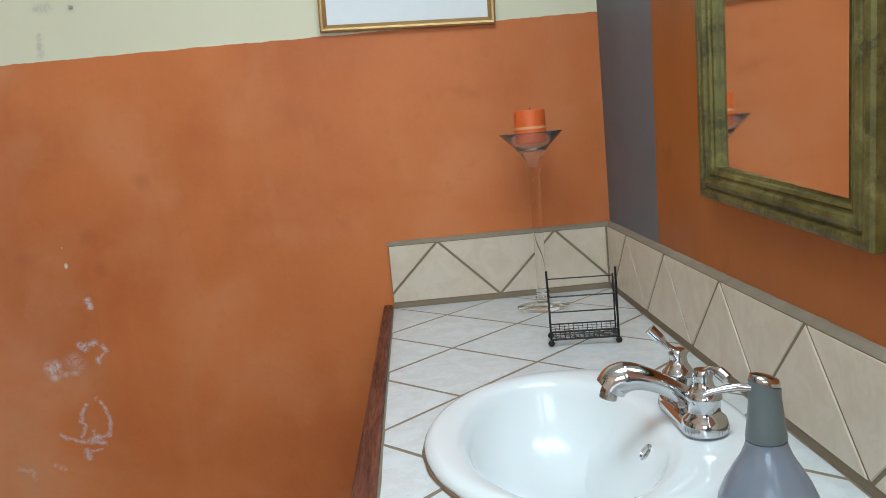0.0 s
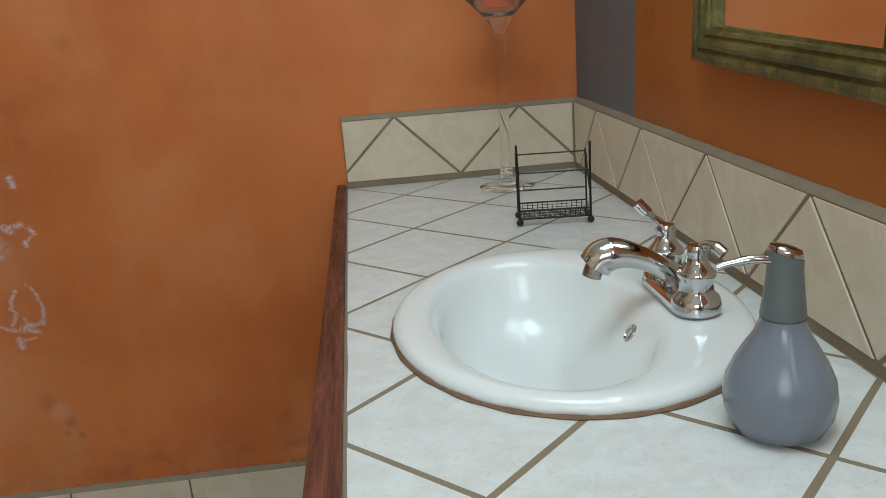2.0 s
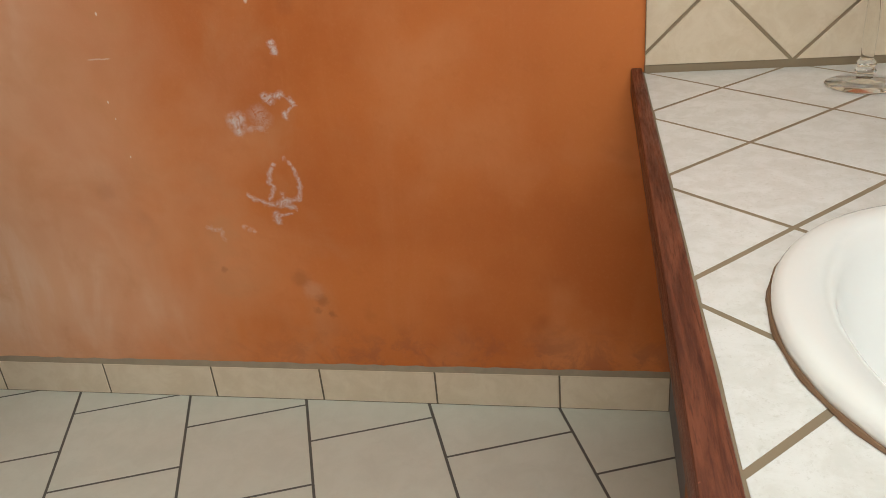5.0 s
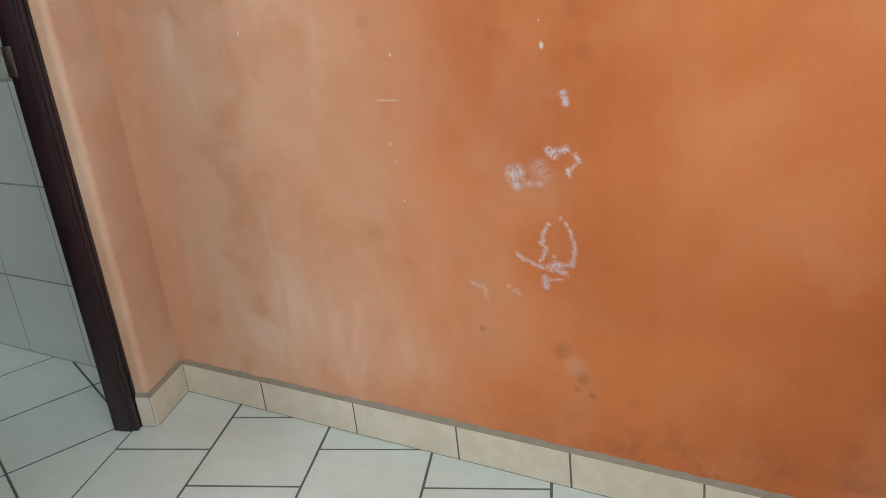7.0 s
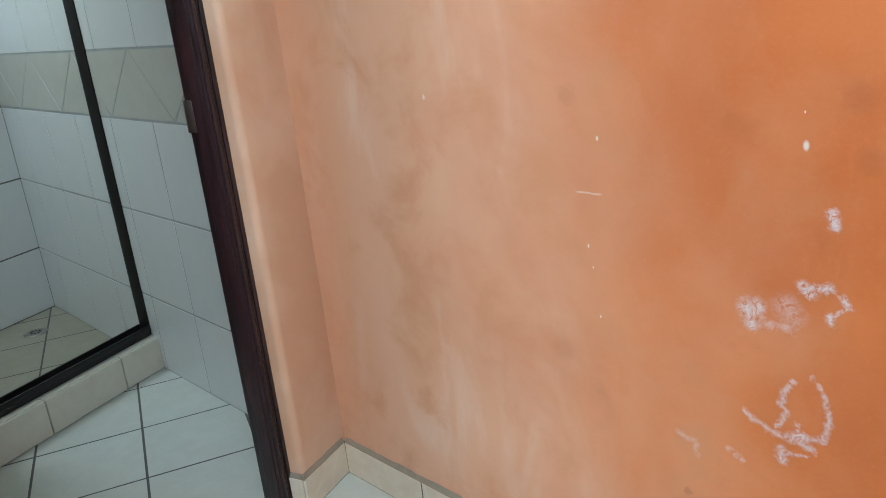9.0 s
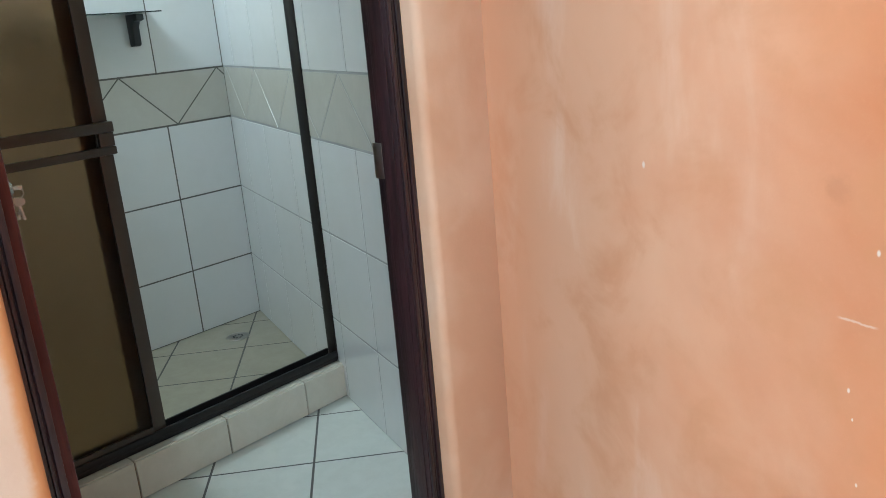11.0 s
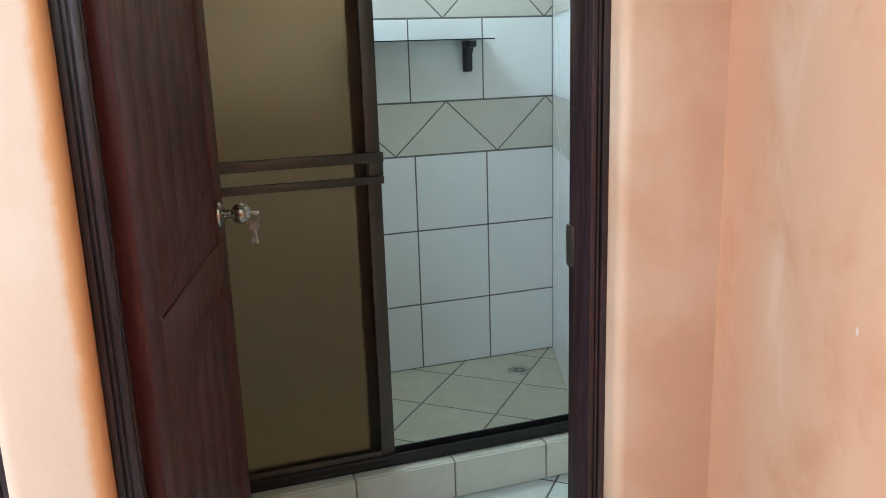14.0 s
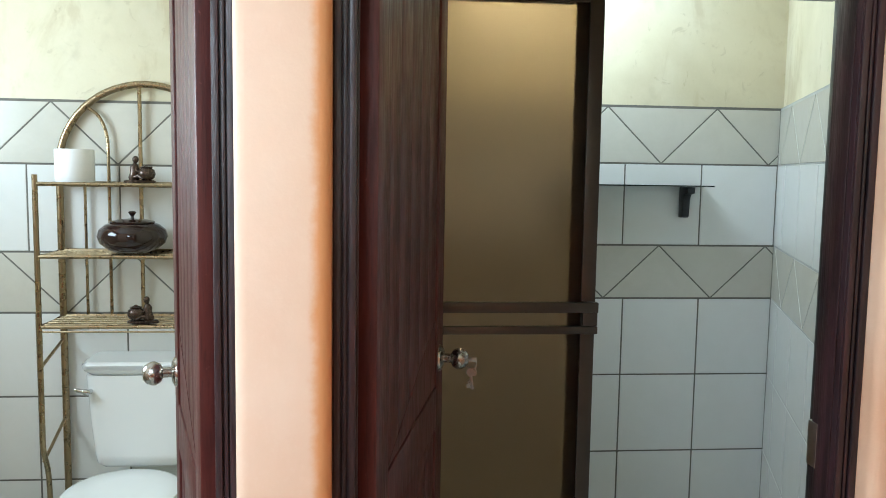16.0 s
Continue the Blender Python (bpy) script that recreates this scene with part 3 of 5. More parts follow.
wall_toilet_back = solid("wall_toilet_back", boxes([(-2.15, -2.01, -3.1, -1.152, -0.1, 2.62)]), M_CREAM, "white tiled wall behind the toilet, cream plaster above", "wall", "structure", WEST, None)
wall_toilet_south = solid("wall_toilet_south", boxes([(-2.008, -1.5, -3.1, -2.96, -0.1, 2.62), (-0.5, -0.128, -3.1, -2.96, -0.1, 2.62), (-1.5, -0.5, -3.1, -2.96, -0.1, 1.55), (-1.5, -0.5, -3.1, -2.96, 2.25, 2.62)]),
                          M_CREAM, "cream plastered wall with an added, unseen window opening", "wall", "structure", WEST, None)
ceiling = solid("ceiling", boxes([(-2.5, -2.2, -3.9, 1.4, 2.62, 2.72), (-2.2, -1.52, -3.9, -0.69, 2.62, 2.72), (-2.2, -1.52, -0.03, 1.4, 2.62, 2.72), (-1.52, 1.05, -3.9, 1.4, 2.62, 2.72),
                                  (1.05, 1.95, -3.9, -2.68, 2.62, 2.72), (1.05, 1.95, -1.78, 1.4, 2.62, 2.72), (1.95, 3.9, -3.9, 1.4, 2.62, 2.72)]),
                M_WHITE, "white painted ceiling with two added, unseen skylight openings", "ceiling", "structure", WEST, None)


def window(name, m, w, h):
    """A plain fixed window, its sill line at z 0, its face towards -y."""
    ob = thing(name, "unseen aluminium framed window added round a fill lamp", "window", m, kind="structure")
    part("window_frame", boxes([(-w / 2, w / 2, -0.02, 0.02, 0, 0.04), (-w / 2, w / 2, -0.02, 0.02, h - 0.04, h), (-w / 2, -w / 2 + 0.04, -0.02, 0.02, 0.042, h - 0.042),
                                (w / 2 - 0.04, w / 2, -0.02, 0.02, 0.042, h - 0.042), (-0.02, 0.02, -0.015, 0.015, 0.042, h - 0.042)], 0.003), M_ALU, ob)
    for x0, x1 in ((-w / 2 + 0.042, -0.022), (0.022, w / 2 - 0.042)):
        pane = part("pane", boxes([(x0, x1, -0.003, 0.003, 0.042, h - 0.042)]), M_GLASS, ob)
        pane.visible_shadow = False


# unseen windows, added only to go with the fill lamps
window("unseen_window_1", pose(0.11, -2.6, 1.3, 0, 0, 90), 0.9, 0.9)
window("unseen_window_5", pose(-0.85, -3.51, 1.3), 1.0, 0.9)
window("unseen_window_6", pose(0.11, -1.2, 2.1, 0, 0, 90), 1.2, 0.4)
window("unseen_window_2", WEST @ pose(-1.0, -3.05, 1.55), 1.0, 0.7)
window("unseen_window_3", WEST @ pose(-1.86, -0.03, 2.70, 90, 0, 0), 0.68, 0.66)
window("unseen_window_4", WEST @ pose(1.5, -1.78, 2.70, 90, 0, 0), 0.9, 0.9)


def doorway(name, y0, y1):
    """A moulded post frame set back in an opening between y0 and y1, 2.08 m high."""
    ob = thing(name, "dark stained wooden door frame set into the wall", "door frame", WEST, kind="structure")
    for a, s in ((y0 + 0.0005, 1), (y1 - 0.0005, -1)):
        bm = box(-0.118, -0.048, a, a + s * 0.034, 0, 2.075, 0.002)
        box(-0.047, -0.040, a, a + s * 0.012, 0, 2.075, 0.002, bm)
        box(-0.047, -0.043, a + s * 0.0145, a + s * 0.020, 0, 2.075, 0.0015, bm)
        box(-0.047, -0.041, a + s * 0.023, a + s * 0.0335, 0, 2.075, 0.002, bm)
        box(-0.100, -0.060, a + s * 0.0335, a + s * 0.037, 0, 2.04, 0.001, bm)
        part("post", bm, M_CASING, ob)
    part("head", box(-0.118, -0.042, y0 + 0.0365, y1 - 0.0365, 2.041, 2.075, 0.003), M_CASING, ob)
    return ob


frame_shower = doorway("door_1", -1.022, -0.198)
bm = box(-0.1215, -0.1183, -0.234, -0.214, 1.03, 1.105, 0.0008)
box(-0.1215, -0.095, -0.2362, -0.2343, 1.03, 1.105, 0.0005, bm)
part("strike_plate", bm, M_STEEL, frame_shower, "worn steel strike plate")
frame_toilet = doorway("door_2", -1.92, -1.158)


def panel_door(name, m, label, width=0.755, key_side=0):
    """A door leaf from its hinge along x: stiles, rails, grooved boards, knobs; y is its thickness."""
    ob = thing(name, label, "door", m)
    t, h = 0.019, 2.035
    for a, b in ((0.003, 0.10), (width - 0.10, width)):
        part("stile", box(a, b, -t, t, 0.008, h, 0.003), M_DOOR, ob)
    for a, b in ((0.008, 0.2), (0.9, 1.0), (h - 0.11, h)):
        part("rail", box(0.1005, width - 0.1005, -t, t, a, b, 0.003), M_DOOR, ob)
    n = 5
    step = (width - 0.202) / n
    for i in range(n):
        x = 0.101 + i * step
        part("board", box(x + 0.0006, x + step - 0.0006, -t + 0.005, t - 0.005, 0.2002, 0.8998, 0.0042), M_DOOR, ob)
        part("board", box(x + 0.0006, x + step - 0.0006, -t + 0.005, t - 0.005, 1.0002, h - 0.1102, 0.0042), M_DOOR, ob)
    for s in (-1, 1):
        x0, x1 = 0.101, width - 0.101
        front, back = s * (t - 0.0042), s * (t - 0.010)
        for tri in (((x0, 1.001), (x1, 1.001), (x1, 1.16)), ((x0, 0.899), (x1, 0.899), (x0, 0.74))):   # slanted panel ends
            bm = bmesh.new()
            a = [bm.verts.new((x, front, z)) for x, z in tri]
            b = [bm.verts.new((x, back, z)) for x, z in tri]
            bm.faces.new(a)
            bm.faces.new(b[::-1])
            for i in range(3):
                bm.faces.new((a[i], a[(i + 1) % 3], b[(i + 1) % 3], b[i]))
            bmesh.ops.recalc_face_normals(bm, faces=bm.faces[:])
            part("corner_block", bm, M_DOOR, ob)
    for s in (-1, 1):
        turn = Matrix.Translation((width - 0.055, s * t, 1.06)) @ Matrix.Rotation(radians(-90 * s), 4, "X")
        knob = part("knob", lathe([(0, 0.070), (0.012, 0.070), (0.020, 0.064), (0.026, 0.052), (0.026, 0.044), (0.020, 0.033), (0.011, 0.028), (0.011, 0.008)], 28, None, turn), M_NICKEL, ob, "round brushed metal knob")
        part("rosette", lathe([(0, 0.010), (0.020, 0.010), (0.031, 0.005), (0.033, 0.0), (0, 0.0)], 28, None, turn), M_NICKEL, knob)
    part("latch_plate", box(width - 0.0005, width + 0.0015, -0.012, 0.012, 1.03, 1.09, 0.0005), M_STEEL, ob)
    if key_side:
        y = key_side * (t + 0.078)
        ring = [(width - 0.055, y + 0.012 * math.cos(k), 1.048 + 0.012 * math.sin(k)) for k in (i * math.pi / 9 for i in range(18))]
        bm = tube(ring, 0.0012, 6, closed=True)
        box(width - 0.059, width - 0.051, y - 0.012, y + 0.012, 1.055, 1.064, 0.001, bm)
        keys = part("key_ring", bm, M_STEEL, ob, "key ring hanging from the lock")
        for dx, lean in ((0.0, 9), (0.004, -16)):
            bm = lathe([(0, 0.0012), (0.0105, 0.0012), (0.0105, -0.0012), (0, -0.0012)], 16, None, Matrix.Rotation(radians(90), 4, "X"))
            box(-0.0035, 0.0035, -0.0011, 0.0011, -0.045, -0.006, 0.0005, bm)
            box(0.003, 0.0065, -0.0011, 0.0011, -0.042, -0.036, 0, bm)
            box(0.003, 0.006, -0.0011, 0.0011, -0.031, -0.026, 0, bm)
            bm.transform(Matrix.Scale(0.92, 4))
            bm.transform(Matrix.Rotation(radians(90), 4, "Z") @ Matrix.Rotation(radians(lean), 4, "Y"))
            bm.transform(Matrix.Translation((width - 0.055 + dx, y + (0.003 if lean > 0 else -0.003), 1.028)))
            part("key", bm, M_STEEL, keys, "small steel key")
    return ob


DOOR_1, DOOR_2 = 77, 73.5
panel_door("panelled_door", WEST @ pose(-0.095, -0.975, 0, 0, 0, 90 + DOOR_1), "wine-brown panelled wooden door standing open, keys in its knob", key_side=-1)
panel_door("panelled_door", WEST @ pose(-0.095, -1.205, 0, 0, 0, 270 - DOOR_2), "wine-brown panelled wooden door, open towards the toilet", 0.64)

# ---- vanity ----
counter = thing("vanity_counter", "tiled vanity counter with a reddish wooden edge", "counter")
SINK, HOLE = (-0.282, -0.987), (0.208, 0.257)
BOUNDS = [(-1, -0.01, 0.5818), (0, 1, -0.003), (1, 0, -0.003), (-1, -1, 1.9656), (0, -1, 1.6222)]


def counter_slab():
    """The bed under the tiles, with an oval hole for the basin."""
    bm = bmesh.new()
    angles = [2 * math.pi * i / 96 - math.pi for i in range(96)]
    angles += [math.atan2(y - SINK[1], x - SINK[0]) for x, y in ((-0.5678, -1.3978), (-0.3434, -1.6222), (-0.003, -1.6222), (-0.003, -0.003), (-0.58177, -0.003))]
    angles.sort()
    n = len(angles)
    rings = [[], [], [], []]
    for k in angles:
        c, s = math.cos(k), math.sin(k)
        far = min((m - a * SINK[0] - b * SINK[1]) / (a * c + b * s) for a, b, m in BOUNDS if a * c + b * s > 1e-6)
        for ring, (x, y, z) in zip(rings, ((SINK[0] + c * HOLE[0], SINK[1] + s * HOLE[1], 0.79), (SINK[0] + c * HOLE[0], SINK[1] + s * HOLE[1], 0.8391),
                                           (SINK[0] + c * far, SINK[1] + s * far, 0.8391), (SINK[0] + c * far, SINK[1] + s * far, 0.79))):
            ring.append(bm.verts.new((x, y, z)))
    for a, b in zip(rings, rings[1:] + rings[:1]):
        for i in range(n):
            j = (i + 1) % n
            bm.faces.new((a[i], a[j], b[j], b[i]))
    bmesh.ops.recalc_face_normals(bm, faces=bm.faces[:])
    return bm


part("tile_bed", counter_slab(), M_GROUT, counter, "brown grout between the tiles", smooth=None)
part("wooden_edge", prism([(-0.604, -0.002), (-0.582, -0.002), (-0.568, -1.3965), (-0.602, -1.4105)], 0.795, 0.849, 0.004), M_TRIM_Y, counter, "reddish brown wooden edging")
part("wooden_edge", prism([(-0.5678, -1.398), (-0.6018, -1.412), (-0.362, -1.652), (-0.345, -1.6215)], 0.795, 0.849, 0.004), M_TRIM_X, counter, "reddish brown wooden edging")
part("wooden_edge", prism([(-0.3445, -1.6225), (-0.3615, -1.6535), (-0.002, -1.6535), (-0.002, -1.6225)], 0.795, 0.849, 0.004), M_TRIM_X, counter, "reddish brown wooden edging")
part("support_wall", boxes([(-0.50, -0.44, -1.55, -0.002, 0.0, 0.789), (-0.44, -0.002, -1.55, -1.49, 0.0, 0.789)]), M_EAST_SHADED, counter, "orange painted masonry support", smooth=None)

basin = thing("wash_basin", "white oval porcelain drop-in wash basin", "sink")


def basin_bowl():
    bm = bmesh.new()
    n = 72
    rows = [(-0.282, -0.984, 0.212, 0.259, 0.832), (-0.282, -0.984, 0.226, 0.271, 0.843), (-0.282, -0.984, 0.2262, 0.2712, 0.85), (-0.282, -0.984, 0.222, 0.267, 0.856),
            (-0.283, -0.984, 0.213, 0.258, 0.859), (-0.293, -0.988, 0.192, 0.246, 0.859), (-0.312, -0.99, 0.152, 0.233, 0.8575), (-0.315, -0.99, 0.142, 0.227, 0.854), (-0.316, -0.99, 0.135, 0.221, 0.848),
            (-0.316, -0.99, 0.130, 0.214, 0.832), (-0.314, -0.99, 0.124, 0.203, 0.80), (-0.311, -0.99, 0.115, 0.186, 0.77), (-0.307, -0.992, 0.10, 0.158, 0.745),
            (-0.303, -0.994, 0.078, 0.118, 0.729), (-0.30, -0.995, 0.05, 0.068, 0.7215), (-0.30, -0.995, 0.024, 0.024, 0.7185), (-0.30, -0.995, 0.0235, 0.0235, 0.70)]
    rings = [[bm.verts.new((cx + a * math.cos(2 * math.pi * i / n), cy + b * math.sin(2 * math.pi * i / n), z)) for i in range(n)] for cx, cy, a, b, z in rows]
    for ring in rings[8:-2]:                 # the side under the tap is a flat slope
        for v in ring:
            v.co.x = min(v.co.x, -0.180 - 0.72 * (0.855 - v.co.z))
    for a, b in zip(rings, rings[1:]):
        for i in range(n):
            j = (i + 1) % n
            bm.faces.new((a[i], a[j], b[j], b[i]))
    bm.faces.new(rings[-1])
    bmesh.ops.recalc_face_normals(bm, faces=bm.faces[:])
    return bm


part("bowl", basin_bowl(), M_PORCELAIN, basin, smooth=60)
part("sealant", tube([(-0.282 + 0.2268 * math.cos(k), -0.984 + 0.2718 * math.sin(k), 0.8412) for k in (2 * math.pi * i / 90 for i in range(90))], [0.0030 + 0.0009 * math.sin(i * 1.7) for i in range(90)], 6, closed=True), M_SEALANT, basin, "brown stained sealant round the rim")
part("drain", lathe([(0, 0.7205), (0.006, 0.7205), (0.009, 0.719), (0.012, 0.712), (0.017, 0.712), (0.0195, 0.7225), (0.0245, 0.7215), (0.027, 0.7195), (0.027, 0.715)], 32, None, Matrix.Translation((-0.30, -0.995, 0))), M_CHROME, basin, "chrome drain")
ov = Matrix.Translation((-0.2045, -1.013, 0.822)) @ Matrix.Rotation(radians(-54), 4, "Y")
part("overflow_ring", lathe([(0.008, 0.001), (0.0095, 0.003), (0.0122, 0.002), (0.0132, -0.002), (0.008, -0.002)], 24, None, ov, 1.0, 0.8), M_CHROME, basin, "small chrome overflow ring")

tap = thing("basin_tap", "polished chrome two-handle basin tap", "tap", pose(-0.135, -1.004, 0.8593))
part("base_plate", prism([((0.031 * math.cos(a)), (0.050 if math.sin(a) > 0 else -0.050) + 0.031 * math.sin(a)) for a in (2 * math.pi * i / 40 for i in range(40))], 0, 0.017, 0.006), M_CHROME, tap, smooth=50)
for y in (-0.051, 0.051):
    bell = part("handle_base", lathe([(0.030, 0.004), (0.0305, 0.014), (0.028, 0.022), (0.0215, 0.028), (0.021, 0.032), (0.021, 0.045), (0.0235, 0.048), (0.0235, 0.053), (0.019, 0.058), (0.014, 0.066), (0.012, 0.074), (0.014, 0.080), (0.011, 0.087), (0, 0.089)], 32, None,
                                 Matrix.Translation((0.0, y, 0))), M_CHROME, tap, smooth=50)
    if y > 0:
        pts = curve_points([(0, y, 0.080), (-0.014, y + 0.002, 0.092), (-0.023, y + 0.005, 0.102), (-0.036, y + 0.009, 0.117)], 5)
    else:
        pts = curve_points([(0, y, 0.080), (0.007, y - 0.009, 0.089), (0.015, y - 0.018, 0.087), (0.022, y - 0.027, 0.080)], 5)
    n = len(pts)
    radii = [0.0070 - 0.0022 * math.sin(math.pi * min(1, i / (n * 0.6))) + (0.0012 if i > n * 0.62 else 0) for i in range(n)]
    part("lever", tube(pts, radii, 16), M_CHROME, bell, smooth=50)
spout = curve_points([(0.0, 0, 0.006), (-0.008, 0, 0.030), (-0.026, 0, 0.046), (-0.052, 0.002, 0.060), (-0.078, 0.006, 0.067), (-0.099, 0.010, 0.064), (-0.108, 0.012, 0.053)], 6)
n = len(spout)
part("spout", tube(spout, [0.0205 - 0.0072 * math.sin(math.pi * min(1.0, i / (n * 0.72))) + 0.002 * i / n for i in range(n)], 24), M_CHROME, tap, smooth=60)
part("aerator", lathe([(0.0115, 0.01), (0.0125, -0.004), (0.0125, -0.011), (0.010, -0.012), (0.0095, -0.006), (0, -0.005)], 24, None, Matrix.Translation((-0.1095, 0.0125, 0.048)) @ Matrix.Rotation(radians(18), 4, "Y")), M_NICKEL, tap, "scaled metal aerator")

soap = thing("soap_dispenser", "grey glazed soap dispenser with a pump", "soap dispenser", pose(-0.160, -1.308, 0.8405))
part("bottle", lathe([(0, 0.0), (0.034, 0.0), (0.041, 0.004), (0.0485, 0.020), (0.0505, 0.036), (0.048, 0.053), (0.041, 0.069), (0.033, 0.083), (0.025, 0.096), (0.0203, 0.108), (0.0198, 0.112), (0, 0.112)], 48), M_CERAMIC_GREY, soap, smooth=60)
collar = lathe([(0.0192, 0.1125), (0.0202, 0.1145), (0.0183, 0.130), (0.0162, 0.150), (0.0155, 0.160), (0.0155, 0.170), (0, 0.170)], 40)
for v in collar.verts:                       # the collar's top is cut on a slant
    if v.co.z > 0.155:
        v.co.z += v.co.x * -0.35
part("collar", collar, M_PUMP, soap, "grey plastic pump collar", smooth=40)
cap = lathe([(0.0146, 0.1705), (0.0150, 0.174), (0.0135, 0.1775), (0.008, 0.179), (0, 0.1795)], 36)
for v in cap.verts:
    v.co.z += v.co.x * -0.25
pump = part("pump_head", cap, M_CHROME, soap, "chrome pump head", smooth=60)
part("nozzle", tube(curve_points([(-0.012, 0.0, 0.167), (-0.03, 0.003, 0.168), (-0.050, 0.008, 0.164), (-0.058, 0.010, 0.161)], 5), [0.0042] * 8 + [0.0035] * 8, 12), M_CHROME, pump)

holder = thing("candle_holder", "tall clear glass candle holder with a wide cup", "candle holder", pose(-0.211, -0.162, 0.8405))
part("foot", lathe([(0, 0.0), (0.060, 0.0), (0.063, 0.003), (0.055, 0.006), (0.025, 0.010), (0.014, 0.014), (0.013, 0.020), (0.018, 0.026), (0.013, 0.032), (0.017, 0.038), (0.0125, 0.045), (0, 0.045)], 48), M_GLASS, holder, smooth=60)
part("stem", lathe([(0, 0.0452), (0.0105, 0.0452), (0.0115, 0.10), (0.0125, 0.20), (0.0132, 0.30), (0.0138, 0.322), (0.0175, 0.327), (0.0178, 0.332), (0.0128, 0.338), (0, 0.338)], 32), M_GLASS, holder, smooth=60)
part("cup", lathe([(0, 0.3385), (0.0125, 0.3385), (0.0135, 0.345), (0.0185, 0.358), (0.041, 0.386), (0.074, 0.418), (0.0735, 0.4195), (0.071, 0.419), (0.044, 0.392), (0.030, 0.3805), (0, 0.378)], 48), M_CUP, holder, smooth=40)
candle = thing("candle", "stubby orange wax candle with a pale stripe", "candle", pose(-0.211, -0.162, 0.8405))
part("wax", lathe([(0, 0.3935), (0.034, 0.3935), (0.0365, 0.396), (0.0365, 0.466), (0.0350, 0.471), (0.030, 0.4715), (0.024, 0.464), (0, 0.462)], 40), M_CANDLE, candle, smooth=40)
part("stripe", lathe([(0.0364, 0.427), (0.0368, 0.428), (0.0368, 0.4325), (0.0364, 0.4335)], 40), M_CANDLE_BAND, candle, "pale orange wax stripe")
part("wick", tube([(0, 0, 0.462), (0.001, 0, 0.472), (0.003, 0, 0.477)], 0.0012, 6), M_PLASTIC_BLACK, candle)

rack = thing("wire_rack", "small black wire stand with a mesh basket", "wire rack", pose(-0.184, -0.52, 0.8405, 0, 0, -8))
HW, DEP = 0.066, 0.062
for s in (-1, 1):
    bm = tube([(s * HW, 0, 0.012), (s * HW, 0, 0.10), (s * (HW + 0.001), 0.004, 0.152)], 0.0022, 8)
    tube(curve_points([(s * HW, 0.0, 0.055), (s * HW, 0.022, 0.075), (s * HW, 0.05, 0.118), (s * HW, DEP, 0.124)], 4), 0.0016, 6, bm)
    tube([(s * HW, DEP, 0.012), (s * HW, DEP, 0.128)], 0.0018, 6, bm)
    part("upright", bm, M_BLACK_WIRE, rack)
    for y in (0, DEP):
        part("foot", lathe([(0, 0.0), (0.0045, 0.001), (0.007, 0.006), (0.0045, 0.011), (0, 0.012)], 14, None, Matrix.Translation((s * HW, y, 0))), M_BLACK_WIRE, rack)
for y, z in ((0.0, 0.1), (DEP, 0.054), (DEP, 0.124)):
    part("cross_bar", tube([(-HW, y, z), (HW, y, z)], 0.0015, 6), M_BLACK_WIRE, rack)
bm = tube([(-HW, 0, 0.013), (HW, 0, 0.013), (HW, DEP, 0.013), (-HW, DEP, 0.013)], 0.0016, 6, closed=True)
tube([(-HW, 0, 0.029), (HW, 0, 0.029), (HW, DEP, 0.029), (-HW, DEP, 0.029)], 0.0016, 6, bm, closed=True)
for i in range(1, 14):
    x = -HW + 2 * HW * i / 14
    tube([(x, 0, 0.029), (x, 0, 0.013), (x, DEP, 0.013), (x, DEP, 0.029)], 0.0007, 5, bm)
for i in range(1, 7):
    tube([(-HW, DEP * i / 7, 0.013), (HW, DEP * i / 7, 0.013)], 0.0007, 5, bm)
for z in (0.018, 0.0235):
    tube([(-HW, 0, z), (HW, 0, z)], 0.0006, 5, bm)
    tube([(-HW, DEP, z), (HW, DEP, z)], 0.0006, 5, bm)
part("basket", bm, M_BLACK_WIRE, rack, "fine wire mesh basket")


def moulded_frame(parent, name, w, h, profile, material):
    """Four mitred lengths of moulding round a w x h opening in the xz plane; profile: inward offset, height out."""
    corners = [(0, 0), (w, 0), (w, h), (0, h)]
    for k in range(4):
        a, b = corners[k], corners[(k + 1) % 4]
        bm = bmesh.new()
        dx, dz = (b[0] - a[0]), (b[1] - a[1])
        length = math.hypot(dx, dz)
        dx, dz = dx / length, dz / length
        nx, nz = -dz, dx
        r0 = [bm.verts.new((a[0] + dx * o + nx * o, -out, a[1] + dz * o + nz * o)) for o, out in profile]
        r1 = [bm.verts.new((b[0] - dx * o + nx * o, -out, b[1] - dz * o + nz * o)) for o, out in profile]
        for i in range(len(profile)):
            j = (i + 1) % len(profile)
            bm.faces.new((r0[i], r0[j], r1[j], r1[i]))
        bm.faces.new(r0[::-1])
        bm.faces.new(r1)
        bmesh.ops.recalc_face_normals(bm, faces=bm.faces[:])
        part(name, bm, material, parent, smooth=25)


mirror = thing("wall_mirror", "wall mirror in a worn green-gilt moulded wooden frame", "mirror", pose(-0.001, -0.768, 1.140, 0, 2.3, -90))
moulded_frame(mirror, "frame_rail", 0.498, 0.69, [(0.0, 0.0), (0.0, 0.023), (0.0025, 0.0275), (0.008, 0.0295), (0.014, 0.0285), (0.0165, 0.0235), (0.019, 0.0235), (0.0215, 0.0275), (0.027, 0.0295), (0.033, 0.028),
                                                  (0.0355, 0.0225), (0.038, 0.022), (0.041, 0.0245), (0.0455, 0.023), (0.047, 0.0195), (0.052, 0.0185), (0.052, 0.0)], M_GILT)
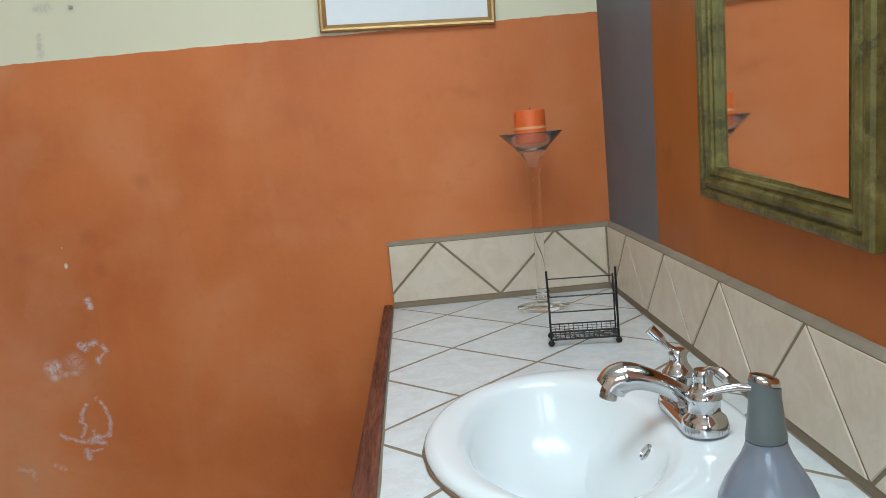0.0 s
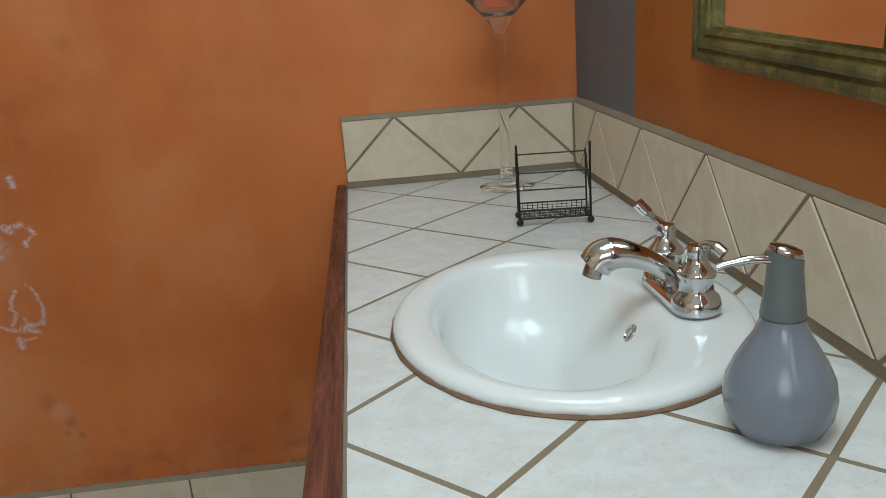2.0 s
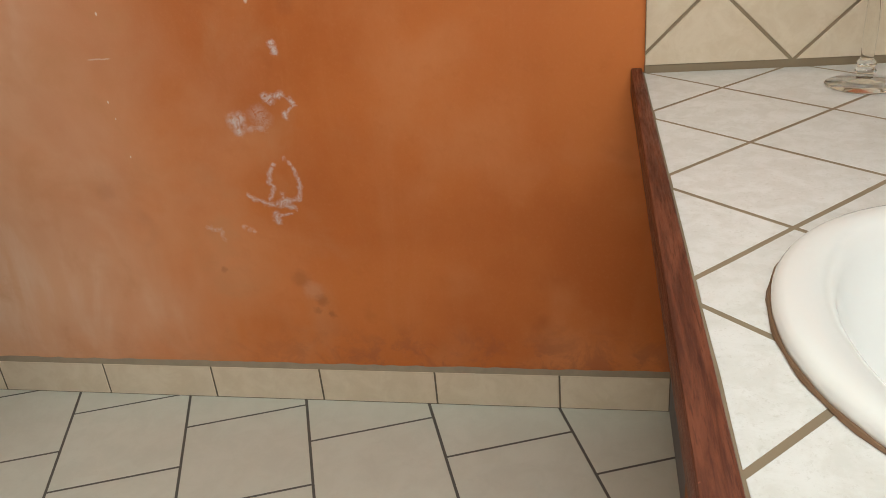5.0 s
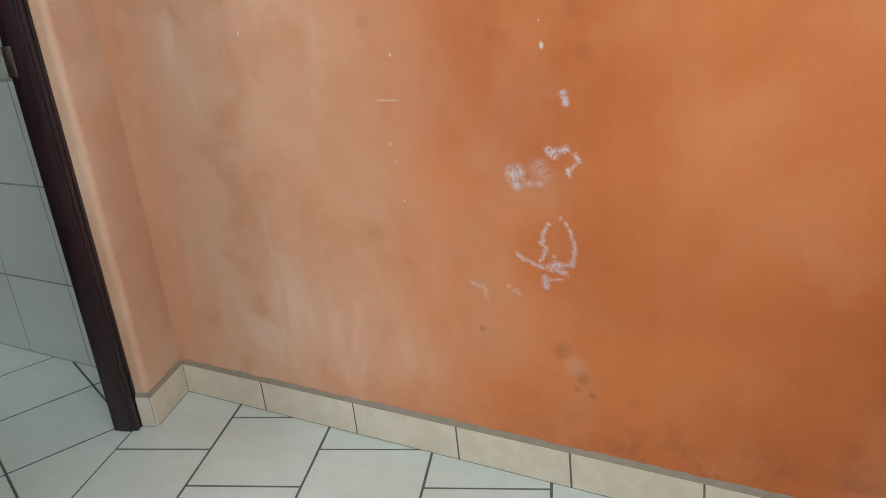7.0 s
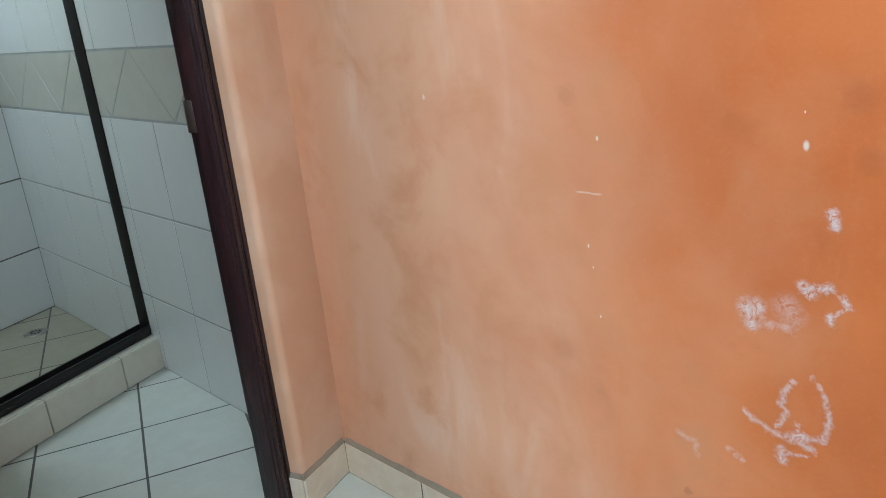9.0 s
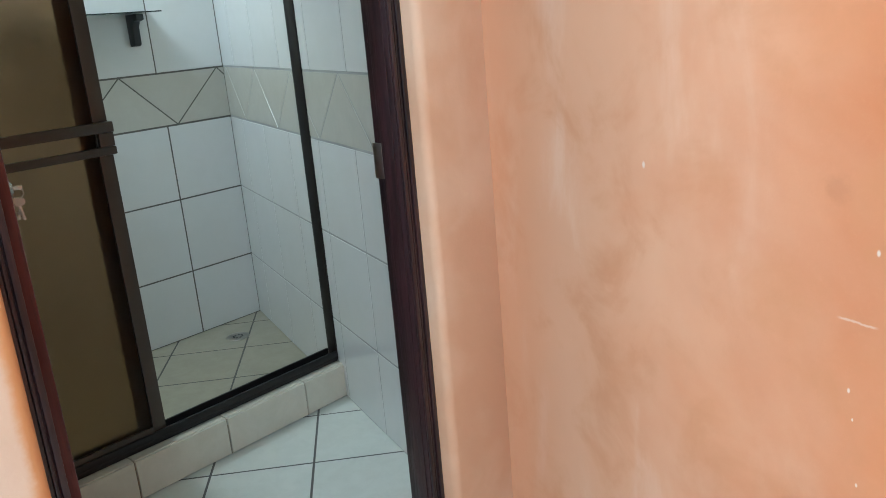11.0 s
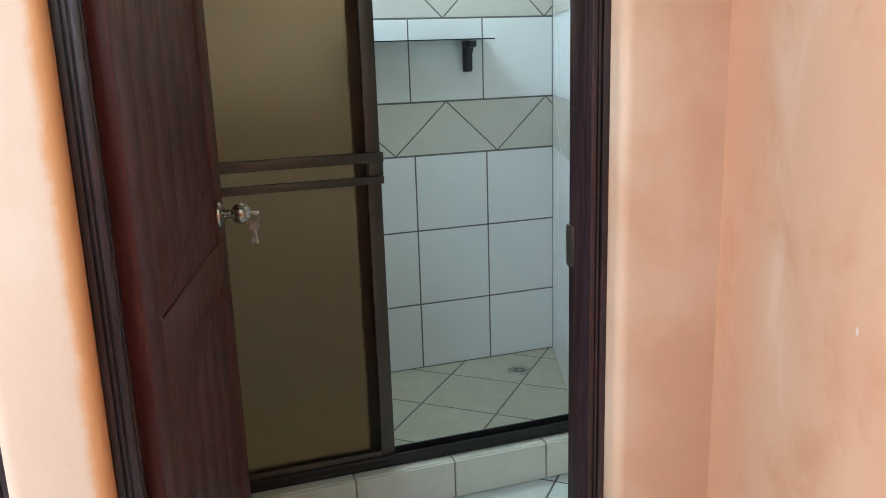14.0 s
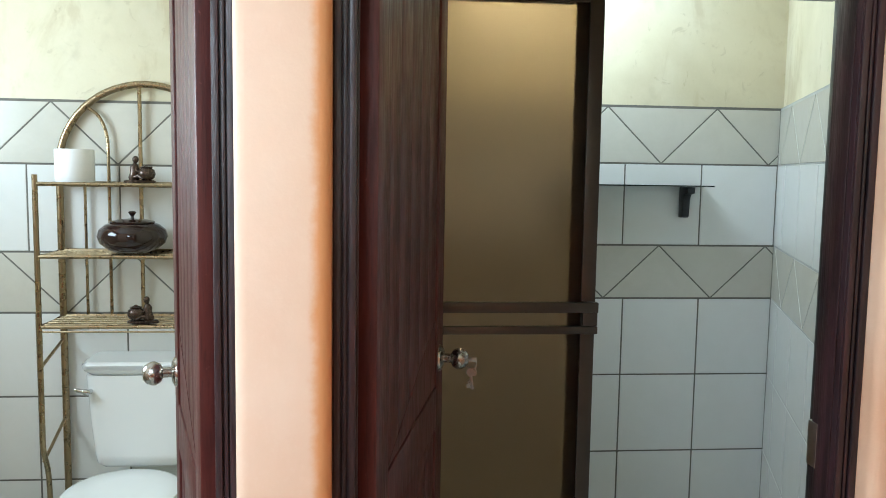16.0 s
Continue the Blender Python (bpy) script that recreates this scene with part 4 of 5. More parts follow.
part("glass", box(-0.1975, 0.1975, -0.002, 0.002, 0.0515, 0.6385), M_MIRROR, mirror, "silvered mirror glass set a little askew", smooth=None, m=pose(0.249, -0.0145, 0, 0, 0, -1.7))

picture = thing("framed_picture", "blank white sheet in a thin gilt wooden frame", "picture", pose(-0.69, -0.001, 1.547, 0, 2.0, 0))
moulded_frame(picture, "frame_rail", 0.434, 0.36, [(0.0, 0.0), (0.0, 0.014), (0.004, 0.018), (0.009, 0.017), (0.011, 0.012), (0.018, 0.008), (0.018, 0.0)], M_GOLD)
part("sheet", box(0.017, 0.417, -0.005, -0.001, 0.017, 0.343), M_PAPER, picture, smooth=None)
for x, z in ((-1.286, 1.662),):
    solid("wall_screw", lathe([(0, 0.010), (0.004, 0.010), (0.0055, 0.006), (0.003, 0.0), (0, -0.004)], 12, None, Matrix.Translation((x, -0.001, z)) @ Matrix.Rotation(radians(90), 4, "X")), M_STEEL, "small metal screw in the cream plaster", "screw")

# ---- shower ----
shower = thing("shower_screen", "bronze aluminium shower screen with frosted sliding panels", "shower screen", WEST)
XE = -1.16
track = part("bottom_track", box(XE - 0.03, XE + 0.03, -1.0, 0.385, 0.134, 0.15, 0.001), M_ALU, shower)
for x in (XE - 0.03, XE + 0.022):
    part("track_lip", box(x, x + 0.008, -1.0, 0.385, 0.15, 0.172, 0.001), M_ALU, track)
part("top_track", box(XE - 0.032, XE + 0.032, -1.0, 0.385, 2.022, 2.06, 0.002), M_ALU, shower)
part("side_post", box(XE - 0.025, XE + 0.025, 0.386, 0.412, 0.134, 2.06, 0.002), M_ALU, shower)
part("side_post", box(XE - 0.025, XE + 0.025, -1.021, -1.001, 0.134, 2.06, 0.002), M_ALU, shower)
for x, y0, y1 in ((XE + 0.013, -0.985, -0.315), (XE - 0.013, -0.998, -0.345)):
    sash = part("sliding_panel", boxes([(x - 0.009, x + 0.009, y0, y0 + 0.04, 0.154, 2.021), (x - 0.009, x + 0.009, y1 - 0.042, y1, 0.154, 2.021),
                                        (x - 0.009, x + 0.009, y0 + 0.0402, y1 - 0.0422, 0.154, 0.19), (x - 0.009, x + 0.009, y0 + 0.0402, y1 - 0.0422, 1.985, 2.021)], 0.002), M_ALU_BROWN, shower, "brown bronze panel frame")
    part("frosted_pane", box(x - 0.0025, x + 0.0025, y0 + 0.038, y1 - 0.040, 0.188, 1.988), M_FROST, sash, "frosted tan acrylic pane", smooth=None)
    if x > XE:
        part("towel_bar", boxes([(x + 0.0095, x + 0.03, y0, y1 + 0.004, 1.045, 1.068), (x + 0.0095, x + 0.034, y0, y1 + 0.004, 1.108, 1.138), (x + 0.0095, x + 0.026, y1 - 0.04, y1 + 0.004, 1.0682, 1.1078)], 0.003), M_ALU_BROWN, sash, "double bronze rail across the panel")

curb = solid("shower_curb", boxes([(-1.245, -1.098, -1.02, 0.43, -0.01, 0.126)]), M_GROUT, "low tiled curb before the shower", "curb", "structure", WEST, None)
shelf = thing("glass_shelf", "smoked glass shelf on black plastic brackets", "shelf", WEST @ pose(-2.205, 0.2, 1.46))
part("shelf_board", box(0.0, 0.115, -0.42, 0.245, 0, 0.005, 0.001), M_SHELF_GLASS, shelf, smooth=None)
for y in (0.155, -0.33):
    bm = bmesh.new()
    prof = [(0.0, -0.003), (0.095, -0.003), (0.095, -0.028), (0.06, -0.034), (0.045, -0.055), (0.042, -0.125), (0.03, -0.132), (0.0, -0.132)]
    a = [bm.verts.new((x, y - 0.016, z)) for x, z in prof]
    b = [bm.verts.new((x, y + 0.016, z)) for x, z in prof]
    bm.faces.new(a)
    bm.faces.new(b[::-1])
    for i in range(len(prof)):
        j = (i + 1) % len(prof)
        bm.faces.new((a[j], a[i], b[i], b[j]))
    bmesh.ops.recalc_face_normals(bm, faces=bm.faces[:])
    bmesh.ops.bevel(bm, geom=bm.edges[:], offset=0.003, segments=2, profile=0.5, affect="EDGES")
    part("bracket", bm, M_PLASTIC_BLACK, shelf, "black plastic bracket", smooth=40)
drain = thing("floor_drain", "round steel floor drain", "drain", WEST @ pose(-2.0, 0.50, 0.0005))
bm = lathe([(0, 0.002), (0.030, 0.002), (0.034, 0.004), (0.050, 0.004), (0.053, 0.0)], 40)
part("ring", bm, M_STEEL, drain)
bm = bmesh.new()
for i in range(8):
    c, s = math.cos(i * math.pi / 4), math.sin(i * math.pi / 4)
    lathe([(0, 0.0032), (0.005, 0.0032), (0.005, 0.0015)], 10, bm, Matrix.Translation((0.02 * c, 0.02 * s, 0)))
part("holes", bm, M_PLASTIC_BLACK, drain)

# ---- toilet room ----
toilet = thing("toilet", "white ceramic close-coupled toilet with its lid down", "toilet", WEST @ pose(-2.005, -1.80, 0))


def rounded_block(x0, x1, wb, wt, z0, z1, r=0.03, steps=6):
    """A tank-like body along z: half width wb below to wt above, all edges round."""
    bm = bmesh.new()
    rings = []
    for z, w, dx in ((z0, wb - 0.02, 0.02), (z0 + 0.015, wb - 0.005, 0.005), (z0 + 0.05, wb, 0.0), ((z0 + z1) / 2, (wb + wt) / 2, 0.0), (z1, wt, 0.0)):
        ring = []
        xa, xb = x0, x1 - dx
        for cx, cy, k0 in ((xb - r, w - r, 0), (xa + r, w - r, 1), (xa + r, -w + r, 2), (xb - r, -w + r, 3)):
            for i in range(steps + 1):
                k = (k0 + i / steps) * math.pi / 2
                ring.append(bm.verts.new((cx + r * math.cos(k), cy + r * math.sin(k), z)))
        rings.append(ring)
    for a, b in zip(rings, rings[1:]):
        for i in range(len(a)):
            j = (i + 1) % len(a)
            bm.faces.new((a[i], a[j], b[j], b[i]))
    bm.faces.new(rings[0][::-1])
    bm.faces.new(rings[-1])
    bmesh.ops.recalc_face_normals(bm, faces=bm.faces[:])
    return bm


tank = part("tank", rounded_block(0.008, 0.195, 0.165, 0.19, 0.41, 0.755, 0.035), M_PORCELAIN, toilet, smooth=50)
bm = rounded_block(0.004, 0.208, 0.202, 0.202, 0.757, 0.805, 0.04)
bmesh.ops.bevel(bm, geom=[e for e in bm.edges if all(v.co.z > 0.80 for v in e.verts)], offset=0.012, segments=3, affect="EDGES")
part("tank_lid", bm, M_PORCELAIN, toilet, smooth=50)
part("flush_lever", tube(curve_points([(0.196, -0.165, 0.70), (0.212, -0.168, 0.70), (0.216, -0.185, 0.704), (0.214, -0.215, 0.71)], 4), [0.009] * 4 + [0.011] * 4 + [0.008] * 4 + [0.006], 12), M_CHROME, tank, "chrome flush lever")


def egg(rows, n=48, bm=None):
    own = bmesh.new()
    rings = []
    for cx, fr, bk, w, z in rows:
        rings.append([own.verts.new((cx + (fr if math.cos(k) > 0 else bk) * math.cos(k), w * math.sin(k), z)) for k in (2 * math.pi * i / n for i in range(n))])
    for a, b in zip(rings, rings[1:]):
        for i in range(n):
            j = (i + 1) % n
            own.faces.new((a[i], a[j], b[j], b[i]))
    own.faces.new(rings[0][::-1])
    own.faces.new(rings[-1])
    bmesh.ops.recalc_face_normals(own, faces=own.faces[:])
    return merge(bm, own)


part("bowl", egg([(0.32, 0.20, 0.22, 0.11, 0.0), (0.32, 0.19, 0.22, 0.105, 0.05), (0.34, 0.18, 0.2, 0.10, 0.18), (0.38, 0.24, 0.22, 0.15, 0.30), (0.40, 0.29, 0.24, 0.185, 0.37), (0.40, 0.29, 0.24, 0.187, 0.388)]), M_PORCELAIN, toilet, smooth=60)
part("seat_lid", egg([(0.41, 0.28, 0.20, 0.186, 0.39), (0.41, 0.287, 0.205, 0.192, 0.398), (0.41, 0.285, 0.205, 0.190, 0.412), (0.41, 0.25, 0.18, 0.165, 0.421), (0.41, 0.12, 0.1, 0.08, 0.424)]), M_PORCELAIN, toilet, "closed white plastic lid", smooth=60)

etagere = thing("toilet_etagere", "antique-brass tube shelf rack standing over the toilet", "shelf rack", WEST @ pose(-1.98, -1.80, 0))
RW = 0.315
arch = [(0.0, RW * math.cos(k), 1.50 + 0.31 * math.sin(k)) for k in (math.pi * i / 28 for i in range(29))]
part("back_frame", tube([(0, RW, 0.0), (0, RW, 1.44)] + arch + [(0, -RW, 1.44), (0, -RW, 0.0)], 0.013, 12), M_BRASS, etagere)
part("inner_hoop", tube(curve_points([(0.0, -0.215, 1.725), (0.0, -0.17, 1.69), (0.0, -0.142, 1.62), (0.0, -0.138, 1.5), (0.0, -0.138, 0.95)], 5), 0.006, 10), M_BRASS, etagere)
part("inner_hoop", tube(curve_points([(0.0, 0.215, 1.725), (0.0, 0.17, 1.69), (0.0, 0.142, 1.62), (0.0, 0.138, 1.5), (0.0, 0.138, 0.95)], 5), 0.006, 10), M_BRASS, etagere)
part("inner_bar", tube([(0, -0.022, 0.95), (0, -0.022, 1.805)], 0.0075, 10), M_BRASS, etagere)
for y in (-0.225, 0.22):
    part("inner_bar", tube([(0, y, 0.95), (0, y, 1.44)], 0.0055, 10), M_BRASS, etagere)
for s in (-1, 1):
    y = s * RW
    part("front_post", tube(curve_points([(0.225, y, 1.475), (0.225, y, 1.2), (0.225, y, 0.9), (0.225, y, 0.62), (0.222, y, 0.5), (0.195, y - s * 0.004, 0.40), (0.19, y - s * 0.006, 0.2), (0.19, y - s * 0.006, 0.0)], 5), 0.0095, 12), M_BRASS, etagere)
    for z0, z1 in ((0.80, 0.86), (0.46, 0.56)):
        part("side_brace", tube([(0.222, y, z0), (0.0, y, z1)], 0.006, 8), M_BRASS, etagere)
for z in (1.443, 1.192, 0.945):
    board = part("shelf", tube([(0.0, -RW, z), (0.225, -RW, z), (0.225, RW, z), (0.0, RW, z)], 0.0075, 8, closed=True), M_BRASS, etagere, "wire shelf with a tube edge")
    for i in range(1, 6):
        part("shelf_wire", tube([(0.225 * i / 6, -RW, z), (0.225 * i / 6, RW, z)], 0.0035, 6), M_BRASS, board)
    if z < 1:
        part("shelf_wire", tube([(0.225, -RW, z - 0.018), (0.225, RW, z - 0.018)], 0.0035, 6), M_BRASS, board)

roll = thing("toilet_paper_roll", "white toilet paper roll standing on the wire shelf", "toilet paper", WEST @ pose(-1.84, -2.01, 1.4495))
part("paper", lathe([(0.021, 0.0), (0.064, 0.0), (0.066, 0.003), (0.066, 0.112), (0.064, 0.115), (0.021, 0.115), (0.021, 0.0)], 44), M_PAPER, roll, smooth=40)
part("core", lathe([(0.0205, 0.001), (0.0205, 0.114), (0.019, 0.114), (0.019, 0.001), (0.0205, 0.001)], 28), plain("brown_cardboard", (0.3, 0.2, 0.12), 0.9), roll, "cardboard core")

pot = thing("lidded_pot", "squat dark brown glazed pot with a knobbed lid", "pot", WEST @ pose(-1.86, -1.822, 1.1995) @ Matrix.Scale(1.1, 4))
part("body", lathe([(0, 0.0), (0.05, 0.0), (0.075, 0.008), (0.102, 0.030), (0.110, 0.052), (0.104, 0.074), (0.084, 0.091), (0.066, 0.097), (0, 0.097)], 56), M_POT, pot, smooth=60)
lid = part("lid", lathe([(0.070, 0.0972), (0.070, 0.101), (0.045, 0.107), (0.012, 0.110), (0, 0.110)], 44), M_POT, pot, smooth=50)
part("lid_knob", lathe([(0.006, 0.109), (0.0045, 0.118), (0.009, 0.124), (0.013, 0.130), (0.009, 0.134), (0, 0.135)], 20), M_POT, lid)


def jar_figurine(name, m, mirrored):
    """A small ornament: a seated plain shape beside a jar on a flat base, one mesh."""
    bm = egg([(0.0, 0.055, 0.055, 0.028, 0.0), (0.0, 0.056, 0.056, 0.029, 0.006), (0.0, 0.05, 0.05, 0.024, 0.010)], 28)
    s = -1 if mirrored else 1
    lathe([(0.014, 0.010), (0.026, 0.018), (0.031, 0.032), (0.027, 0.046), (0.019, 0.052), (0.022, 0.057), (0.010, 0.060), (0.004, 0.064), (0, 0.066)], 24, bm, Matrix.Translation((0.024 * s, 0, 0)))
    lathe([(0.015, 0.009), (0.019, 0.018), (0.014, 0.035), (0.016, 0.055), (0.010, 0.066), (0.005, 0.070), (0.010, 0.077), (0.011, 0.086), (0.007, 0.094), (0, 0.096)], 20, bm, Matrix.Translation((-0.022 * s, 0, 0)) @ Matrix.Rotation(radians(6 * s), 4, "Y"))
    tube([(-0.018 * s, -0.008, 0.058), (-0.004 * s, -0.012, 0.040), (0.008 * s, -0.010, 0.046)], 0.0045, 8, bm)
    tube([(-0.02 * s, -0.010, 0.018), (0.0, -0.018, 0.026), (0.018 * s, -0.022, 0.014)], 0.0065, 8, bm)
    bm.transform(Matrix.Rotation(radians(90), 4, "Z"))
    return solid(name, bm, M_FIGURE, "small dark resin ornament with a jar on the shelf", "figurine", m=m, smooth=50)


jar_figurine("ornament", WEST @ pose(-1.83, -1.785, 1.4495), False)
jar_figurine("ornament", WEST @ pose(-1.80, -1.775, 0.9515), True)
bin_ob = thing("waste_bin", "small grey plastic waste bin", "waste bin", WEST @ pose(-1.72, -2.27, 0))
part("body", lathe([(0, 0.0), (0.085, 0.0), (0.09, 0.006), (0.105, 0.25), (0, 0.25)], 36), M_GREY_BIN, bin_ob)
part("lid", lathe([(0.109, 0.2505), (0.110, 0.262), (0.095, 0.285), (0.05, 0.30), (0, 0.303)], 36), M_GREY_BIN, bin_ob)

# ---- tiles ----
XY = Matrix.Identity(4)
NORTH = plane_of((0, 0, 0), (1, 0, 0), (0, 0, 1))
EAST = plane_of((0, 0, 0), (0, -1, 0), (0, 0, 1))


def west_face(x):
    return WEST @ plane_of((x, 0, 0), (0, 1, 0), (0, 0, 1))


# counter tiles, cut round the basin
S2 = math.sqrt(0.5)
P = 0.2165
u0, v0 = (-0.445 - 0.140) * S2, (0.445 - 0.140) * S2
for i in range(-6, 8):
    for j in range(-8, 6):
        sq = [(u0 + (i + a) * P, v0 + (j + b) * P) for a, b in ((0, 0), (1, 0), (1, 1), (0, 1))]
        sq = clip(inset([((u - v) * S2, (u + v) * S2) for u, v in sq], 0.0028), [(-1, -0.01, 0.5785), (0, 1, -0.013), (1, 0, -0.013), (-1, -1, 1.957), (0, -1, 1.617)])
        if len(sq) < 3 or abs(area_of(sq)) < 2e-4:
            continue

        def depth(p):
            return math.hypot((p[0] - SINK[0]) / (HOLE[0] + 0.004), (p[1] - SINK[1]) / (HOLE[1] + 0.004))
        fine = []
        for p, q in zip(sq, sq[1:] + sq[:1]):
            fine += [(p[0] + (q[0] - p[0]) * k / 14, p[1] + (q[1] - p[1]) * k / 14) for k in range(14)]
        if min(depth(p) for p in fine) < 1:
            if max(depth(p) for p in fine) < 1.01:
                continue
            sq = [p if depth(p) >= 1 else (SINK[0] + (p[0] - SINK[0]) / depth(p), SINK[1] + (p[1] - SINK[1]) / depth(p)) for p in fine]
        tile("tile", sq, XY, 0.8345, 0.8395, M_COUNTER, counter)

# backsplash
splash_n = solid("backsplash_north", boxes([(-0.577, -0.0005, -0.0105, -0.0005, 0.8385, 1.004)], 0), M_GROUT, "beige half-tile zigzag backsplash with brown grout", "backsplash", "structure", smooth=None)
splash_e = solid("backsplash_east", boxes([(-0.0105, -0.0005, -1.60, -0.0100, 0.8385, 1.004)], 0), M_GROUT, "beige half-tile zigzag backsplash with brown grout", "backsplash", "structure", smooth=None)
zigzag_tiles(splash_n, NORTH, -0.579, -0.013, 0.852, 1.004, 0.304, -0.299, 0.006, 0.0075, 0.0125, M_SPLASH)
zigzag_tiles(splash_e, EAST, 0.013, 1.597, 0.852, 1.004, 0.293, 0.351, 0.006, 0.0075, 0.0125, M_SPLASH)


def mortar_ledge(parent, plane, u0, u1, v, out, rise, rough=0.0014):
    """A rough strip of mortar closing a tile edge to the wall: v is the tiles' top, out their face."""
    bm = bmesh.new()
    steps = max(3, int((u1 - u0) / 0.022))
    rings = []
    for i in range(steps + 1):
        u = u0 + (u1 - u0) * i / steps
        jag = random.uniform(-rough, rough)
        rows = ((v - 0.001, 0.0), (v - 0.001, out - 0.0012), (v + 0.0015 + jag * 0.5, out - 0.0022 + jag * 0.5), (v + rise * 0.75 + jag, out * 0.35), (v + rise + jag * 1.5, 0.0006), (v + rise + jag * 1.5, 0.0))
        rings.append([bm.verts.new(plane @ Vector((u, w, h))) for w, h in rows])
    for a, b in zip(rings, rings[1:]):
        for i in range(len(a)):
            j = (i + 1) % len(a)
            bm.faces.new((a[i], a[j], b[j], b[i]))
    bm.faces.new(rings[0][::-1])
    bm.faces.new(rings[-1])
    bmesh.ops.recalc_face_normals(bm, faces=bm.faces[:])
    part("mortar_ledge", bm, M_MORTAR, parent, "rough beige mortar ledge")


mortar_ledge(splash_n, NORTH, -0.579, -0.001, 1.004, 0.0125, 0.009, 0.0004)
mortar_ledge(splash_e, EAST, 0.004, 1.6, 1.004, 0.0125, 0.009, 0.0004)

# floors
W_EDGE = west_plane(-1, 0, 0.06)
grid_tiles(floor, XY, [(1, 0, 0), (0, 1, 0), (0, -1, 3.4), W_EDGE], 21, (-1.03, 0.327), 0.312, 0.0052, -0.005, 0.0, M_FLOOR, half_steps=lambda i: 0.0 if i % 2 else 0.155, span=18)
grid_tiles(floor, XY, [(0, 1, 0), west_plane(1, 0, -0.064), west_plane(-1, 0, 1.098), west_plane(0, -1, 1.022)], -22, (-3.083, -1.545), 0.33, 0.006, -0.005, 0.0, M_FLOOR, span=12)
grid_tiles(floor, XY, [(0, 1, 0), west_plane(1, 0, -1.245), west_plane(-1, 0, 2.215), west_plane(0, -1, 1.022)], -22, (-3.84, -1.902), 0.325, 0.006, -0.005, 0.0, M_SHOWER_FLOOR_DIM, span=12)
grid_tiles(floor, XY, [west_plane(1, 0, -0.064), west_plane(-1, 0, 2.01), west_plane(0, 1, -1.15), west_plane(0, -1, 2.96)], -22, (-3.083, -1.545), 0.33, 0.006, -0.005, 0.0, M_FLOOR, span=14)

# tiled baseboard
base_n = solid("baseboard_north", boxes([(-2.66, -0.5, -0.0098, 0.001, 0.0, 0.0978)]), M_GROUT_JOINT, "beige tile baseboard", "baseboard", "structure", smooth=None)
JOINTS = (-2.657, -2.335, -2.006, -1.687, -1.383, -1.077, -0.764, -0.5)
for a, b in zip(JOINTS, JOINTS[1:]):
    row_tiles(base_n, NORTH, a, b, 0.0, 0.1, b - a, a, 0.004, 0.0045, 0.011, M_BASE)
mortar_ledge(base_n, NORTH, -2.655, -0.5, 0.099, 0.011, 0.011)
base_w = solid("baseboard_west", boxes([(-0.001, 0.0098, -0.196, -0.006, 0.0, 0.0978), (-0.001, 0.0098, -1.152, -1.028, 0.0, 0.0978), (-0.001, 0.0098, -3.5, -1.945, 0.0, 0.0978), (-0.046, -0.002, -0.2075, -0.197, 0.0, 0.0978)]),
               M_GROUT_JOINT, "beige tile baseboard", "baseboard", "structure", WEST, smooth=None)
FACE_W = plane_of((0, 0, 0), (0, 1, 0), (0, 0, 1))
FACE_REVEAL = plane_of((0, -0.198, 0), (1, 0, 0), (0, 0, 1))
for a, b in ((-0.2085, -0.012), (-1.150, -1.030), (-3.5, -1.946)):
    row_tiles(base_w, FACE_W, a, b, 0.0, 0.1, 0.3055, -0.2085, 0.004, 0.0045, 0.011, M_BASE)
    mortar_ledge(base_w, FACE_W, a, b, 0.099, 0.011, 0.011)
row_tiles(base_w, FACE_REVEAL, -0.047, 0.0045, 0.0, 0.1, 0.3, -0.047, 0.004, 0.0045, 0.011, M_BASE)
mortar_ledge(base_w, FACE_REVEAL, -0.047, 0.008, 0.099, 0.011, 0.011)

